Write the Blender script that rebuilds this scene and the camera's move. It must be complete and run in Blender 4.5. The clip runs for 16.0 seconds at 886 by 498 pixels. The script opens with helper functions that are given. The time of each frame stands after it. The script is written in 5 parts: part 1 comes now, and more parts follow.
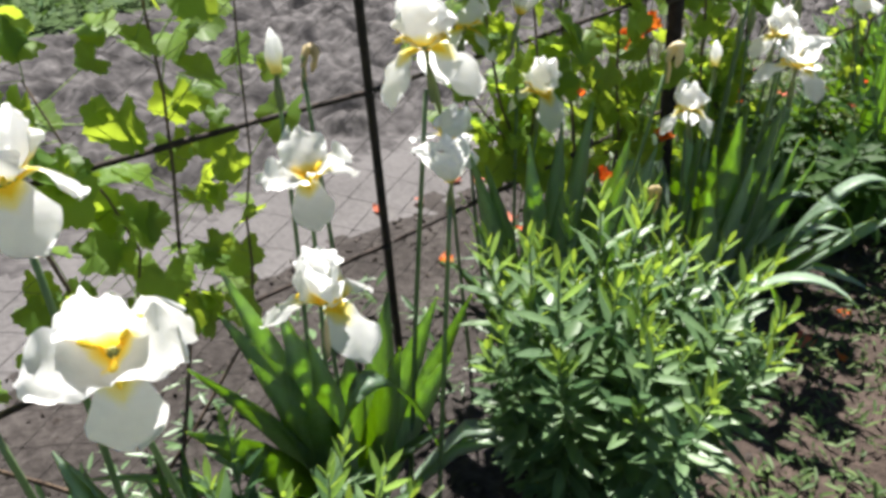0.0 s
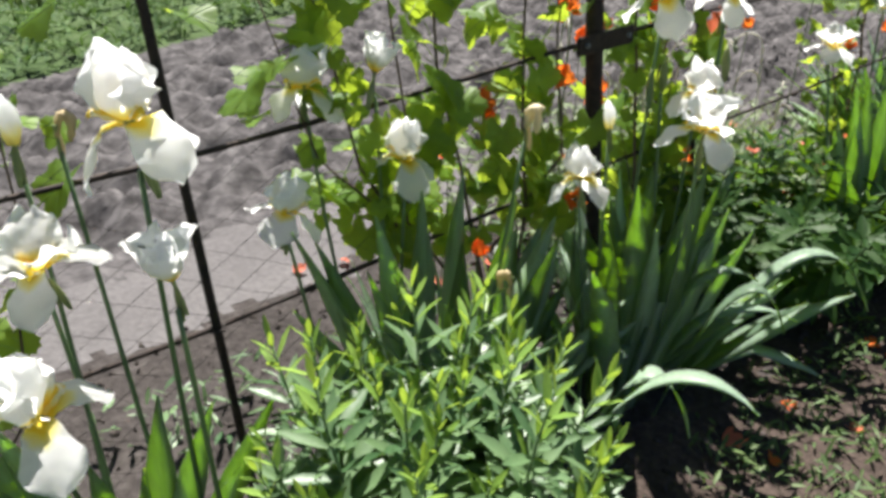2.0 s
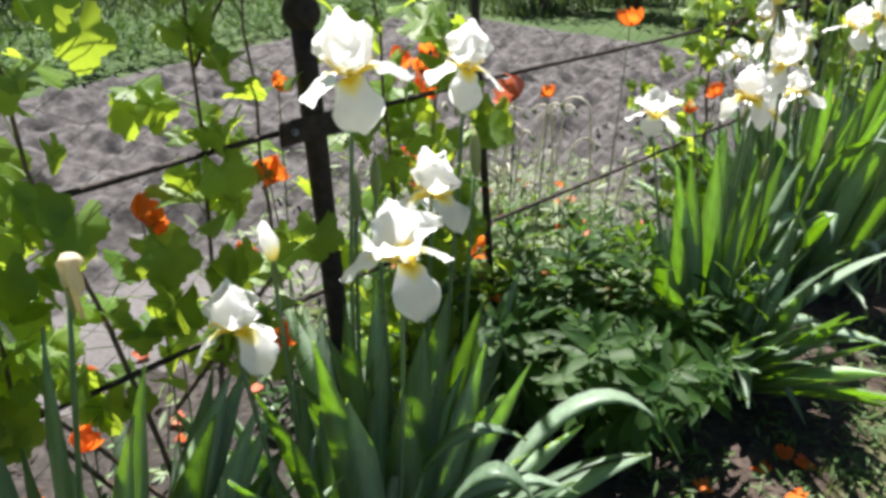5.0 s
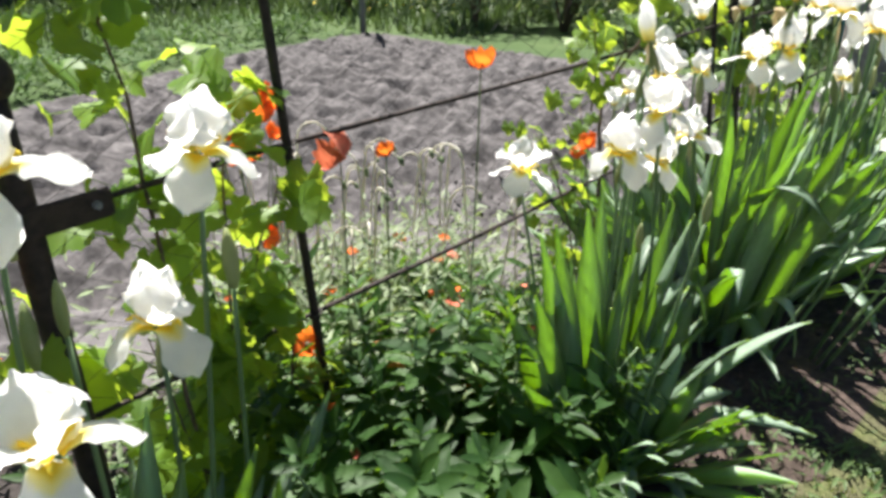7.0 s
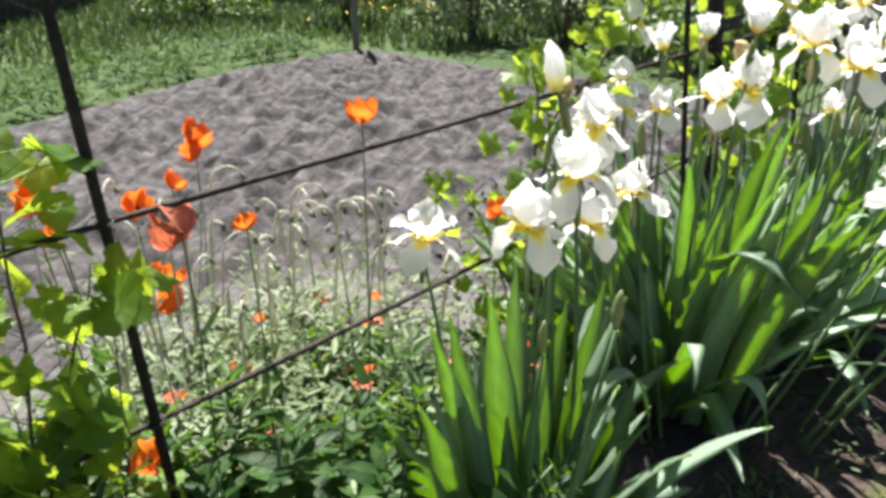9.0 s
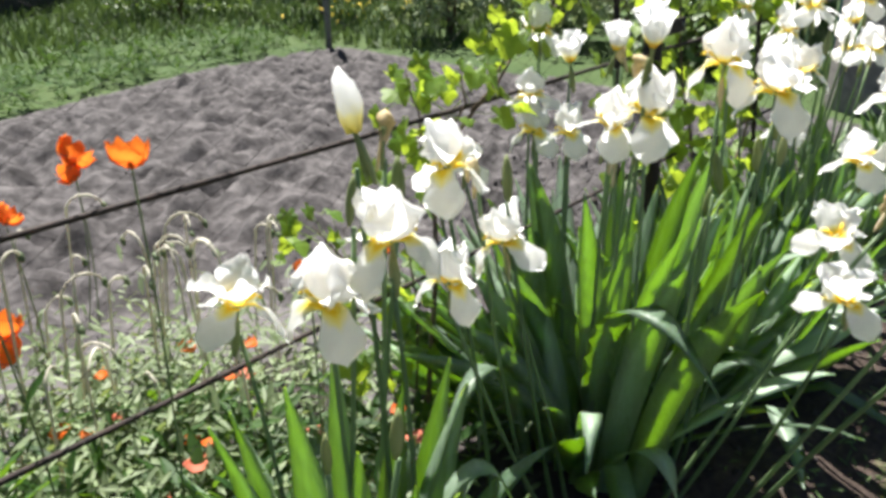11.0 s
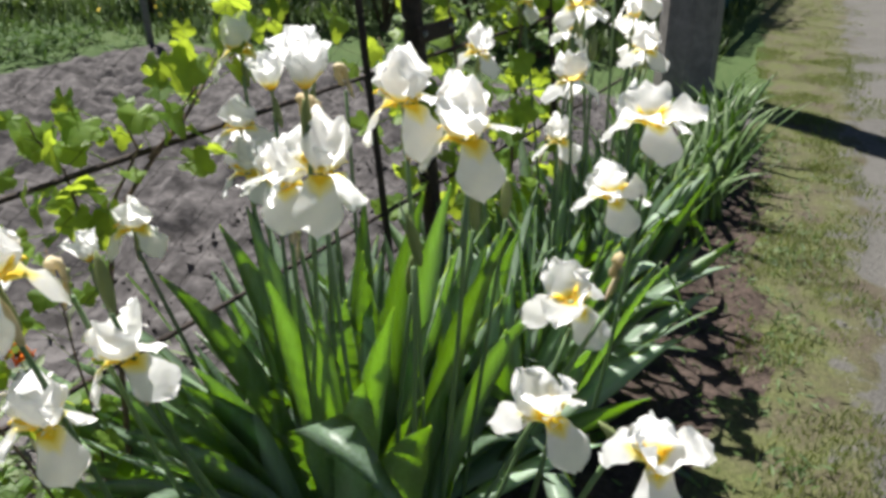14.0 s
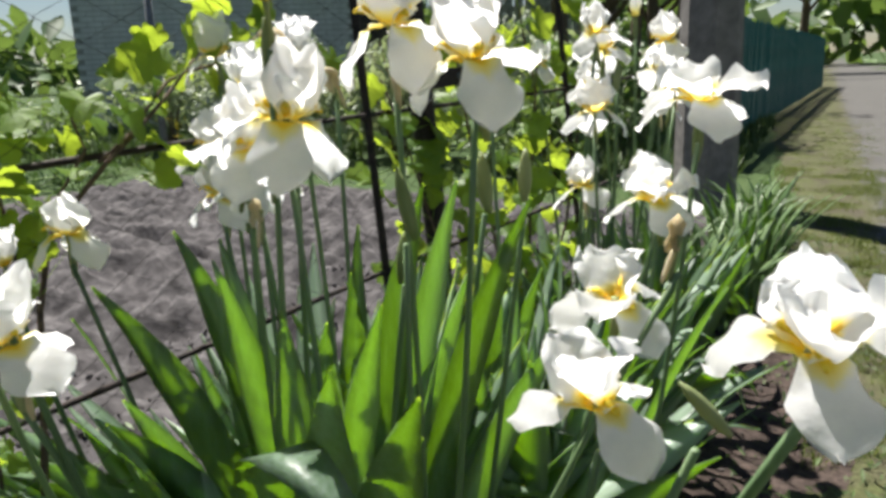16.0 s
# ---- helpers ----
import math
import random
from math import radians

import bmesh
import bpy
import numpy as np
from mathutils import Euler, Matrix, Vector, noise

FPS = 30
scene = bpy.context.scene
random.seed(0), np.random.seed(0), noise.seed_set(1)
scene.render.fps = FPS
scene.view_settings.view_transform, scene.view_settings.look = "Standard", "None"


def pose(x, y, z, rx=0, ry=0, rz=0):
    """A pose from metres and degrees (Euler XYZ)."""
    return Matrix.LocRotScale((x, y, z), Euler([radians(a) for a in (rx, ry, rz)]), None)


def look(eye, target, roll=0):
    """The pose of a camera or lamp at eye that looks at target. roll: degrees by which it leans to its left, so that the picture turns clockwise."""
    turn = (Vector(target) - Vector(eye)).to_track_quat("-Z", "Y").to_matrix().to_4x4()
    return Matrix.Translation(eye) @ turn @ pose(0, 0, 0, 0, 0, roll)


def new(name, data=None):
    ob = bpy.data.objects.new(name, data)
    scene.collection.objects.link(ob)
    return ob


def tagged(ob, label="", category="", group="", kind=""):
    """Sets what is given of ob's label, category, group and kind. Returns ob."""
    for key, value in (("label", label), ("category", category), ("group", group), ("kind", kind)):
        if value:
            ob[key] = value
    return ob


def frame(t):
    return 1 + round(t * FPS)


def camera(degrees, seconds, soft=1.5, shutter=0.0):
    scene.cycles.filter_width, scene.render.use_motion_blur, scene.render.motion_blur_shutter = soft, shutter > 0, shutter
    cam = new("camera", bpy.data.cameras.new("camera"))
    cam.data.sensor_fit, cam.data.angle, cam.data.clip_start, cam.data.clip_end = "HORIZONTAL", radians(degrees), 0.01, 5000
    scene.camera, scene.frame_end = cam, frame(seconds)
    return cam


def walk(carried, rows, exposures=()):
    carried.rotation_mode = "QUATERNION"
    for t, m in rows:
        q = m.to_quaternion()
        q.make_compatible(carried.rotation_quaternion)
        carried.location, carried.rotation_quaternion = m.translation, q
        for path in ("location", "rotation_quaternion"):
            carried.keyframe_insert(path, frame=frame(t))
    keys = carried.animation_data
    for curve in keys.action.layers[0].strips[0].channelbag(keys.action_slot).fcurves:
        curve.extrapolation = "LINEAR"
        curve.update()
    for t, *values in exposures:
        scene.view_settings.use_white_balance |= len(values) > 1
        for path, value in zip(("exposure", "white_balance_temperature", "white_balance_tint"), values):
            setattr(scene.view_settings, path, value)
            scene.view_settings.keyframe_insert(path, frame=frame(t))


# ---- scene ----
cam = camera(61.1, 16.0, soft=3.6)
PATH = [
    (0, (-0.241, -0.079, 1.121), (0.96, 1.152, 0.101), 1.6),
    (0.5, (-0.155, -0.083, 1.103), (1.013, 1.181, 0.083), -0.3),
    (1, (-0.028, -0.134, 1.111), (1.078, 1.193, 0.103), 0.4),
    (1.5, (0.079, -0.165, 1.119), (1.174, 1.191, 0.139), 1.2),
    (2, (0.162, -0.177, 1.111), (1.303, 1.172, 0.175), 0.7),
    (2.5, (0.296, -0.145, 1.101), (1.534, 1.123, 0.174), 0.9),
    (3, (0.427, -0.117, 1.105), (1.745, 1.124, 0.255), -0.0),
    (5.5, (0.918, -0.137, 1.082), (2.201, 1.151, 0.248), 1.2),
    (6, (1.042, -0.079, 1.094), (2.433, 1.116, 0.294), 1.0),
    (6.5, (1.113, -0.069, 1.095), (2.545, 1.068, 0.285), 0.1),
    (7, (1.229, -0.089, 1.099), (2.595, 1.13, 0.295), 0.3),
    (7.5, (1.334, -0.136, 1.106), (2.649, 1.146, 0.314), 1.1),
    (8, (1.408, -0.162, 1.106), (2.693, 1.148, 0.31), 0.6),
    (8.5, (1.507, -0.113, 1.098), (2.8, 1.188, 0.301), 0.4),
    (9, (1.596, -0.068, 1.117), (2.937, 1.194, 0.337), -0.4),
    (11.5, (2.071, -0.087, 1.116), (3.4, 1.175, 0.315), -0.7),
    (12, (2.164, -0.061, 1.126), (3.582, 1.101, 0.328), -1.9),
    (12.5, (2.247, -0.092, 1.129), (3.693, 1.022, 0.312), -0.6),
    (13, (2.338, -0.122, 1.129), (3.802, 0.967, 0.31), -0.1),
    (13.5, (2.415, -0.154, 1.13), (3.855, 0.947, 0.285), -0.2),
    (14, (2.426, -0.129, 1.133), (3.925, 0.892, 0.291), -1.2),
    (14.5, (2.457, -0.121, 1.113), (4.017, 0.849, 0.321), -2.4),
    (15, (2.469, -0.085, 1.078), (4.09, 0.804, 0.315), -2.6),
    (15.5, (2.514, -0.057, 0.993), (4.146, 0.893, 0.336), -0.7),
    (16, (2.558, -0.053, 0.868), (4.144, 1.072, 0.4), -2.2),
]
EXPOSURES = [(0.0, 1.55), (1.0, 1.53), (2.5, 1.60), (5.5, 1.76), (7.0, 1.84), (9.0, 1.80), (11.5, 1.55), (13.0, 1.24), (15.0, 1.20), (16.0, 1.26)]
walk(cam, [(t, look(eye, target, roll)) for t, eye, target, roll in PATH], EXPOSURES)

# ---- daylight ----
SUN_AZ, SUN_EL = math.atan2(0.87, 0.49), radians(61)
world = bpy.data.worlds.new("daylight")
scene.world = world
world.use_nodes = True
_nt = world.node_tree
_sky = _nt.nodes.new("ShaderNodeTexSky")
_sky.sky_type, _sky.sun_disc = "NISHITA", False
_sky.sun_elevation, _sky.sun_rotation = SUN_EL, math.pi / 2 - SUN_AZ
_sky.air_density, _sky.dust_density, _sky.ozone_density = 1.0, 0.3, 1.5
_nt.links.new(_sky.outputs[0], _nt.nodes["Background"].inputs[0])
_nt.nodes["Background"].inputs[1].default_value = 0.030
sun = new("sun", bpy.data.lights.new("sun", "SUN"))
sun.data.energy, sun.data.angle, sun.data.color = 5.0, radians(0.53), (1.0, 0.96, 0.90)
sun.matrix_world = look((math.cos(SUN_AZ) * math.cos(SUN_EL) * 20, math.sin(SUN_AZ) * math.cos(SUN_EL) * 20, math.sin(SUN_EL) * 20), (0, 0, 0))


# ---- materials ----
def material(name, build):
    mat = bpy.data.materials.new(name)
    mat.use_nodes = True
    nt = mat.node_tree
    build(nt, nt.nodes, nt.links, nt.nodes["Principled BSDF"], nt.nodes["Material Output"])
    return mat


def noise_node(nodes, links, scale, detail=5, coord="Object", rough=0.6):
    tc = nodes.new("ShaderNodeTexCoord")
    n = nodes.new("ShaderNodeTexNoise")
    n.inputs["Scale"].default_value, n.inputs["Detail"].default_value, n.inputs["Roughness"].default_value = scale, detail, rough
    links.new(tc.outputs[coord], n.inputs["Vector"])
    return n


def ramp(nodes, links, src, stops):
    r = nodes.new("ShaderNodeValToRGB")
    while len(r.color_ramp.elements) < len(stops):
        r.color_ramp.elements.new(0.5)
    for e, (p, c) in zip(r.color_ramp.elements, stops):
        e.position, e.color = p, (*c, 1)
    links.new(src, r.inputs[0])
    return r.outputs[0]


def mixed(nodes, links, a, b, fac, mode="MIX"):
    m = nodes.new("ShaderNodeMix")
    m.data_type, m.blend_type = "RGBA", mode
    for sock, v in ((m.inputs[6], a), (m.inputs[7], b), (m.inputs[0], fac)):
        if hasattr(v, "links"):
            links.new(v, sock)
        else:
            sock.default_value = v if not isinstance(v, tuple) else (*v, 1)
    return m.outputs[2]


def bumped(nodes, links, bsdf, height, strength, dist=0.01):
    b = nodes.new("ShaderNodeBump")
    b.inputs["Strength"].default_value, b.inputs["Distance"].default_value = strength, dist
    links.new(height, b.inputs["Height"])
    links.new(b.outputs[0], bsdf.inputs["Normal"])


def earth(name, stops, fine=60, coarse=2.2, bump=0.8, rough=0.95):
    def build(nt, nodes, links, bsdf, out):
        a = noise_node(nodes, links, fine, 8)
        b = noise_node(nodes, links, coarse, 4)
        c = mixed(nodes, links, a.outputs[0], b.outputs[0], 0.4)
        col = ramp(nodes, links, c, stops)
        links.new(col, bsdf.inputs["Base Color"])
        bsdf.inputs["Roughness"].default_value = rough
        bsdf.inputs["Specular IOR Level"].default_value = 0.2
        bumped(nodes, links, bsdf, a.outputs[0], bump, 0.012)
    return material(name, build)


BED = earth("bed soil", [(0.3, (0.018, 0.013, 0.010)), (0.5, (0.050, 0.037, 0.031)), (0.7, (0.105, 0.077, 0.064))], 50, 4)
HUMUS = earth("dark garden soil", [(0.3, (0.016, 0.0135, 0.0125)), (0.5, (0.040, 0.034, 0.032)), (0.7, (0.082, 0.072, 0.068))], 45, 5, 1.0)
TILLED = earth("tilled soil", [(0.37, (0.026, 0.024, 0.024)), (0.5, (0.064, 0.059, 0.060)), (0.63, (0.118, 0.110, 0.110))], 16, 7.5, 1.0)
TRODDEN = earth("trodden soil", [(0.3, (0.069, 0.064, 0.064)), (0.5, (0.103, 0.096, 0.097)), (0.7, (0.138, 0.129, 0.129))], 60, 3, 0.5)
def lane_build(nt, nodes, links, bsdf, out):
    """Worn grass verge that runs out into the gravel of the lane, by the share of gravel stored on the ground."""
    fine, coarse, patch = noise_node(nodes, links, 85, 8), noise_node(nodes, links, 2.2, 4), noise_node(nodes, links, 6, 7)
    grain = mixed(nodes, links, fine.outputs[0], coarse.outputs[0], 0.4)
    soil = ramp(nodes, links, grain, [(0.3, (0.036, 0.028, 0.021)), (0.5, (0.070, 0.058, 0.043)), (0.7, (0.118, 0.100, 0.074))])
    moss = ramp(nodes, links, fine.outputs[0], [(0.3, (0.044, 0.050, 0.019)), (0.7, (0.112, 0.124, 0.048))])
    soil = mixed(nodes, links, soil, moss, ramp(nodes, links, patch.outputs[0], [(0.36, (0, 0, 0)), (0.58, (1, 1, 1))]))
    grit = ramp(nodes, links, grain, [(0.3, (0.058, 0.056, 0.053)), (0.5, (0.094, 0.090, 0.086)), (0.72, (0.134, 0.128, 0.123))])
    at = nodes.new("ShaderNodeAttribute")
    at.attribute_name = "gravel"
    add = nodes.new("ShaderNodeMath")
    add.operation = "ADD"
    links.new(at.outputs["Fac"], add.inputs[0])
    links.new(patch.outputs[0], add.inputs[1])
    share = ramp(nodes, links, add.outputs[0], [(0.94, (0, 0, 0)), (1.16, (0.95, 0.95, 0.95))])
    links.new(mixed(nodes, links, soil, grit, share), bsdf.inputs["Base Color"])
    bsdf.inputs["Roughness"].default_value = 0.95
    bsdf.inputs["Specular IOR Level"].default_value = 0.2
    bumped(nodes, links, bsdf, fine.outputs[0], 0.75, 0.012)


VERGE = material("verge and gravel lane", lane_build)
MEADOW = earth("meadow", [(0.3, (0.021, 0.045, 0.014)), (0.5, (0.042, 0.072, 0.021)), (0.7, (0.076, 0.100, 0.038))], 30, 0.8, 0.7)


def foliage(name, dark, light, glow, through_mix=0.35, rough=0.42, streak=0.0, spec=0.5, bump=0.25, scale=25):
    """A leaf: mottled green, glossy above, with light passing through it."""
    def build(nt, nodes, links, bsdf, out):
        n = noise_node(nodes, links, scale, 4)
        if streak:
            uv = nodes.new("ShaderNodeTexCoord")
            mp = nodes.new("ShaderNodeMapping")
            mp.inputs["Scale"].default_value = (streak, streak, 1.5)
            links.new(uv.outputs["Object"], mp.inputs[0])
            links.new(mp.outputs[0], n.inputs["Vector"])
            n.inputs["Scale"].default_value = 1.0
        info = nodes.new("ShaderNodeObjectInfo")
        geo = nodes.new("ShaderNodeNewGeometry")
        add = nodes.new("ShaderNodeMath")
        add.operation = "ADD"
        links.new(info.outputs["Random"], add.inputs[0])
        links.new(geo.outputs["Random Per Island"], add.inputs[1])
        fr = nodes.new("ShaderNodeMath")
        fr.operation = "FRACT"
        links.new(add.outputs[0], fr.inputs[0])
        f = mixed(nodes, links, n.outputs[0], fr.outputs[0], 0.5)
        links.new(ramp(nodes, links, f, [(0.25, dark), (0.75, light)]), bsdf.inputs["Base Color"])
        bsdf.inputs["Roughness"].default_value = rough
        bsdf.inputs["Specular IOR Level"].default_value = spec
        bumped(nodes, links, bsdf, n.outputs[0], bump, 0.003)
        tr = nodes.new("ShaderNodeBsdfTranslucent")
        links.new(ramp(nodes, links, f, [(0.2, tuple(v * 0.75 for v in glow)), (0.8, glow)]), tr.inputs[0])
        mx = nodes.new("ShaderNodeMixShader")
        mx.inputs[0].default_value = through_mix
        links.new(bsdf.outputs[0], mx.inputs[1])
        links.new(tr.outputs[0], mx.inputs[2])
        links.new(mx.outputs[0], out.inputs[0])
    return material(name, build)


IRIS_LEAF = foliage("iris leaf", (0.070, 0.120, 0.075), (0.40, 0.50, 0.42), (0.56, 0.82, 0.05), 0.47, 0.42, streak=160, spec=0.6)
LILY_LEAF = foliage("day lily leaf", (0.06, 0.12, 0.04), (0.26, 0.36, 0.18), (0.38, 0.58, 0.06), 0.36, 0.4, streak=160, spec=0.6)
IRIS_STEM = foliage("iris stem", (0.085, 0.15, 0.065), (0.17, 0.25, 0.12), (0.3, 0.45, 0.08), 0.18, 0.45, streak=200)
BUD_GREEN = foliage("bud sheath", (0.16, 0.22, 0.07), (0.30, 0.34, 0.16), (0.45, 0.45, 0.12), 0.25, 0.5)
PAPERY = foliage("dry sheath", (0.58, 0.46, 0.25), (0.84, 0.75, 0.54), (0.78, 0.66, 0.34), 0.35, 0.7)
GRAPE_LEAF = foliage("grape leaf", (0.05, 0.12, 0.018), (0.14, 0.24, 0.035), (0.52, 0.68, 0.05), 0.50, 0.5, spec=0.35, scale=45)
ASTER_LEAF = foliage("shrub leaf", (0.045, 0.10, 0.04), (0.15, 0.235, 0.11), (0.20, 0.36, 0.05), 0.27, 0.42)
LOW_WEED = foliage("low weed", (0.035, 0.075, 0.022), (0.10, 0.15, 0.05), (0.16, 0.26, 0.04), 0.25, 0.55, spec=0.3)
ASTER_TIP = foliage("young leaf", (0.16, 0.28, 0.05), (0.26, 0.40, 0.08), (0.42, 0.58, 0.06), 0.35, 0.45)
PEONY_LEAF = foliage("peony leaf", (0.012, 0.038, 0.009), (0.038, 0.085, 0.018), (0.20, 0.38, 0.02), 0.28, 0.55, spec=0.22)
WEED = foliage("grey weed", (0.09, 0.13, 0.06), (0.20, 0.26, 0.13), (0.28, 0.36, 0.1), 0.3, 0.6)
GRASS = foliage("grass", (0.06, 0.09, 0.024), (0.16, 0.19, 0.06), (0.24, 0.30, 0.05), 0.28, 0.6, spec=0.3)
ROUGH_GRASS = foliage("rough grass", (0.034, 0.068, 0.022), (0.078, 0.120, 0.042), (0.11, 0.17, 0.04), 0.2, 0.6, spec=0.3)
DRY = foliage("dry stalk", (0.50, 0.48, 0.38), (0.74, 0.72, 0.62), (0.62, 0.58, 0.46), 0.4, 0.7)
BUSH_LEAF = foliage("bush leaf", (0.045, 0.10, 0.025), (0.12, 0.19, 0.06), (0.22, 0.33, 0.06), 0.28, 0.5)
PALE_LEAF = foliage("pale bush leaf", (0.14, 0.19, 0.10), (0.36, 0.42, 0.28), (0.4, 0.48, 0.2), 0.3, 0.5)
CROP_LEAF = foliage("crop leaf", (0.03, 0.075, 0.02), (0.075, 0.13, 0.035), (0.12, 0.22, 0.04), 0.2, 0.65, spec=0.15)
POPPY = foliage("poppy petal", (0.82, 0.13, 0.018), (0.90, 0.23, 0.04), (0.97, 0.24, 0.03), 0.55, 0.5, spec=0.2)
POPPY_OLD = foliage("faded poppy petal", (0.55, 0.13, 0.07), (0.70, 0.24, 0.15), (0.75, 0.2, 0.1), 0.4, 0.6, spec=0.2)


def petal_build(nt, nodes, links, bsdf, out):
    at = nodes.new("ShaderNodeAttribute")
    at.attribute_name = "haft"
    n = noise_node(nodes, links, 60, 4)
    v = nodes.new("ShaderNodeMath")
    v.operation = "MULTIPLY_ADD"
    links.new(n.outputs[0], v.inputs[0])
    v.inputs[1].default_value = 0.35
    links.new(at.outputs["Fac"], v.inputs[2])
    white = ramp(nodes, links, n.outputs[0], [(0.3, (0.90, 0.90, 0.90)), (0.7, (0.95, 0.95, 0.94))])
    yellow = ramp(nodes, links, v.outputs[0], [(0.30, (0.95, 0.94, 0.84)), (0.55, (0.97, 0.89, 0.42)), (0.85, (0.97, 0.78, 0.12)), (1.0, (0.96, 0.66, 0.04))])
    f = ramp(nodes, links, v.outputs[0], [(0.28, (0, 0, 0)), (0.55, (1, 1, 1))])
    col = mixed(nodes, links, white, yellow, f)
    links.new(col, bsdf.inputs["Base Color"])
    bsdf.inputs["Roughness"].default_value = 0.55
    bsdf.inputs["Specular IOR Level"].default_value = 0.25
    bumped(nodes, links, bsdf, n.outputs[0], 0.35, 0.004)
    tr = nodes.new("ShaderNodeBsdfTranslucent")
    links.new(col, tr.inputs[0])
    mx = nodes.new("ShaderNodeMixShader")
    mx.inputs[0].default_value = 0.70
    links.new(bsdf.outputs[0], mx.inputs[1])
    links.new(tr.outputs[0], mx.inputs[2])
    links.new(mx.outputs[0], out.inputs[0])


PETAL = material("white petal", petal_build)


def plain(name, a, b, rough=0.7, metal=0.0, scale=30, bump=0.3, spec=0.4):
    def build(nt, nodes, links, bsdf, out):
        n = noise_node(nodes, links, scale, 7)
        links.new(ramp(nodes, links, n.outputs[0], [(0.35, a), (0.65, b)]), bsdf.inputs["Base Color"])
        bsdf.inputs["Roughness"].default_value, bsdf.inputs["Metallic"].default_value = rough, metal
        bsdf.inputs["Specular IOR Level"].default_value = spec
        bumped(nodes, links, bsdf, n.outputs[0], bump, 0.004)
    return material(name, build)


BEARD = plain("yellow beard", (0.92, 0.60, 0.02), (0.96, 0.74, 0.08), 0.8, 0, 200)
RUST = plain("rusty dark iron", (0.016, 0.012, 0.011), (0.045, 0.030, 0.024), 0.75, 0.25, 60, 0.5)
WIRE = plain("weathered wire", (0.02, 0.018, 0.017), (0.06, 0.05, 0.045), 0.7, 0.3, 80)
CANE = plain("vine bark", (0.06, 0.04, 0.028), (0.16, 0.11, 0.075), 0.9, 0, 90, 0.8)
CONCRETE = plain("grey concrete", (0.16, 0.145, 0.135), (0.25, 0.23, 0.215), 0.9, 0, 14, 0.4)
BRICK = plain("grey silicate brick", (0.50, 0.50, 0.52), (0.64, 0.64, 0.66), 0.9, 0, 3, 0.3)
MORTAR = plain("mortar", (0.26, 0.26, 0.26), (0.34, 0.34, 0.34), 0.95, 0, 20)
WOOD = plain("weathered boards", (0.20, 0.19, 0.18), (0.36, 0.35, 0.34), 0.85, 0, 8, 0.4)
DARKWOOD = plain("dark boards", (0.035, 0.030, 0.028), (0.075, 0.065, 0.06), 0.9, 0, 8)
TEAL = plain("teal paint", (0.01, 0.10, 0.115), (0.025, 0.16, 0.17), 0.5, 0, 12, 0.15)
METAL_GREY = plain("grey steel", (0.12, 0.13, 0.14), (0.2, 0.21, 0.22), 0.6, 0.3, 30)
PEBBLE = plain("pebbles", (0.10, 0.092, 0.084), (0.22, 0.20, 0.18), 0.9, 0, 20)
CLOD_BED = plain("bed clods", (0.028, 0.023, 0.021), (0.085, 0.073, 0.068), 1.0, 0, 60, 0.8, 0.1)


# ---- mesh helpers ----
def mesh_of(name, verts, faces, mat, smooth=True):
    me = bpy.data.meshes.new(name)
    me.from_pydata([tuple(v) for v in verts], [], [tuple(f) for f in faces])
    if smooth:
        me.polygons.foreach_set("use_smooth", [True] * len(me.polygons))
    me.materials.append(mat)
    me.update()
    return me


def big_mesh(name, verts, quads, mats, slots=None, smooth=True):
    """A mesh from arrays of corners and four-cornered faces."""
    me = bpy.data.meshes.new(name)
    k = quads.shape[1]
    me.vertices.add(len(verts))
    me.vertices.foreach_set("co", np.asarray(verts, np.float32).ravel())
    me.loops.add(quads.size)
    me.loops.foreach_set("vertex_index", quads.astype(np.int32).ravel())
    me.polygons.add(len(quads))
    me.polygons.foreach_set("loop_start", np.arange(0, quads.size, k, dtype=np.int32))
    for m in mats:
        me.materials.append(m)
    if slots is not None:
        me.polygons.foreach_set("material_index", slots.astype(np.int32))
    me.polygons.foreach_set("use_smooth", np.full(len(quads), smooth))
    me.update(calc_edges=True)
    return me


def scatter(name, tv, tf, places, mat, smooth=False):
    """One mesh of many copies of a small shape; places: 4x4 matrices."""
    tv, tf = np.array(tv, float), np.array(tf)
    ms = np.array([np.array(m) for m in places])
    v = np.einsum("nij,kj->nki", ms[:, :3, :3], tv) + ms[:, None, :3, 3]
    f = tf[None] + (np.arange(len(ms)) * len(tv))[:, None, None]
    return big_mesh(name, v.reshape(-1, 3), f.reshape(-1, tf.shape[1]), [mat], smooth=smooth)


def part(name, me, parent, m=None, label=""):
    ob = new(name, me)
    ob.parent = parent
    if m is not None:
        ob.matrix_basis = m
    return tagged(ob, label)


def thing(name, x, y, z, label, category, group="", kind=""):
    ob = new(name)
    ob.empty_display_size = 0.05
    ob.matrix_basis = pose(x, y, z)
    return tagged(ob, label, category, group, kind)


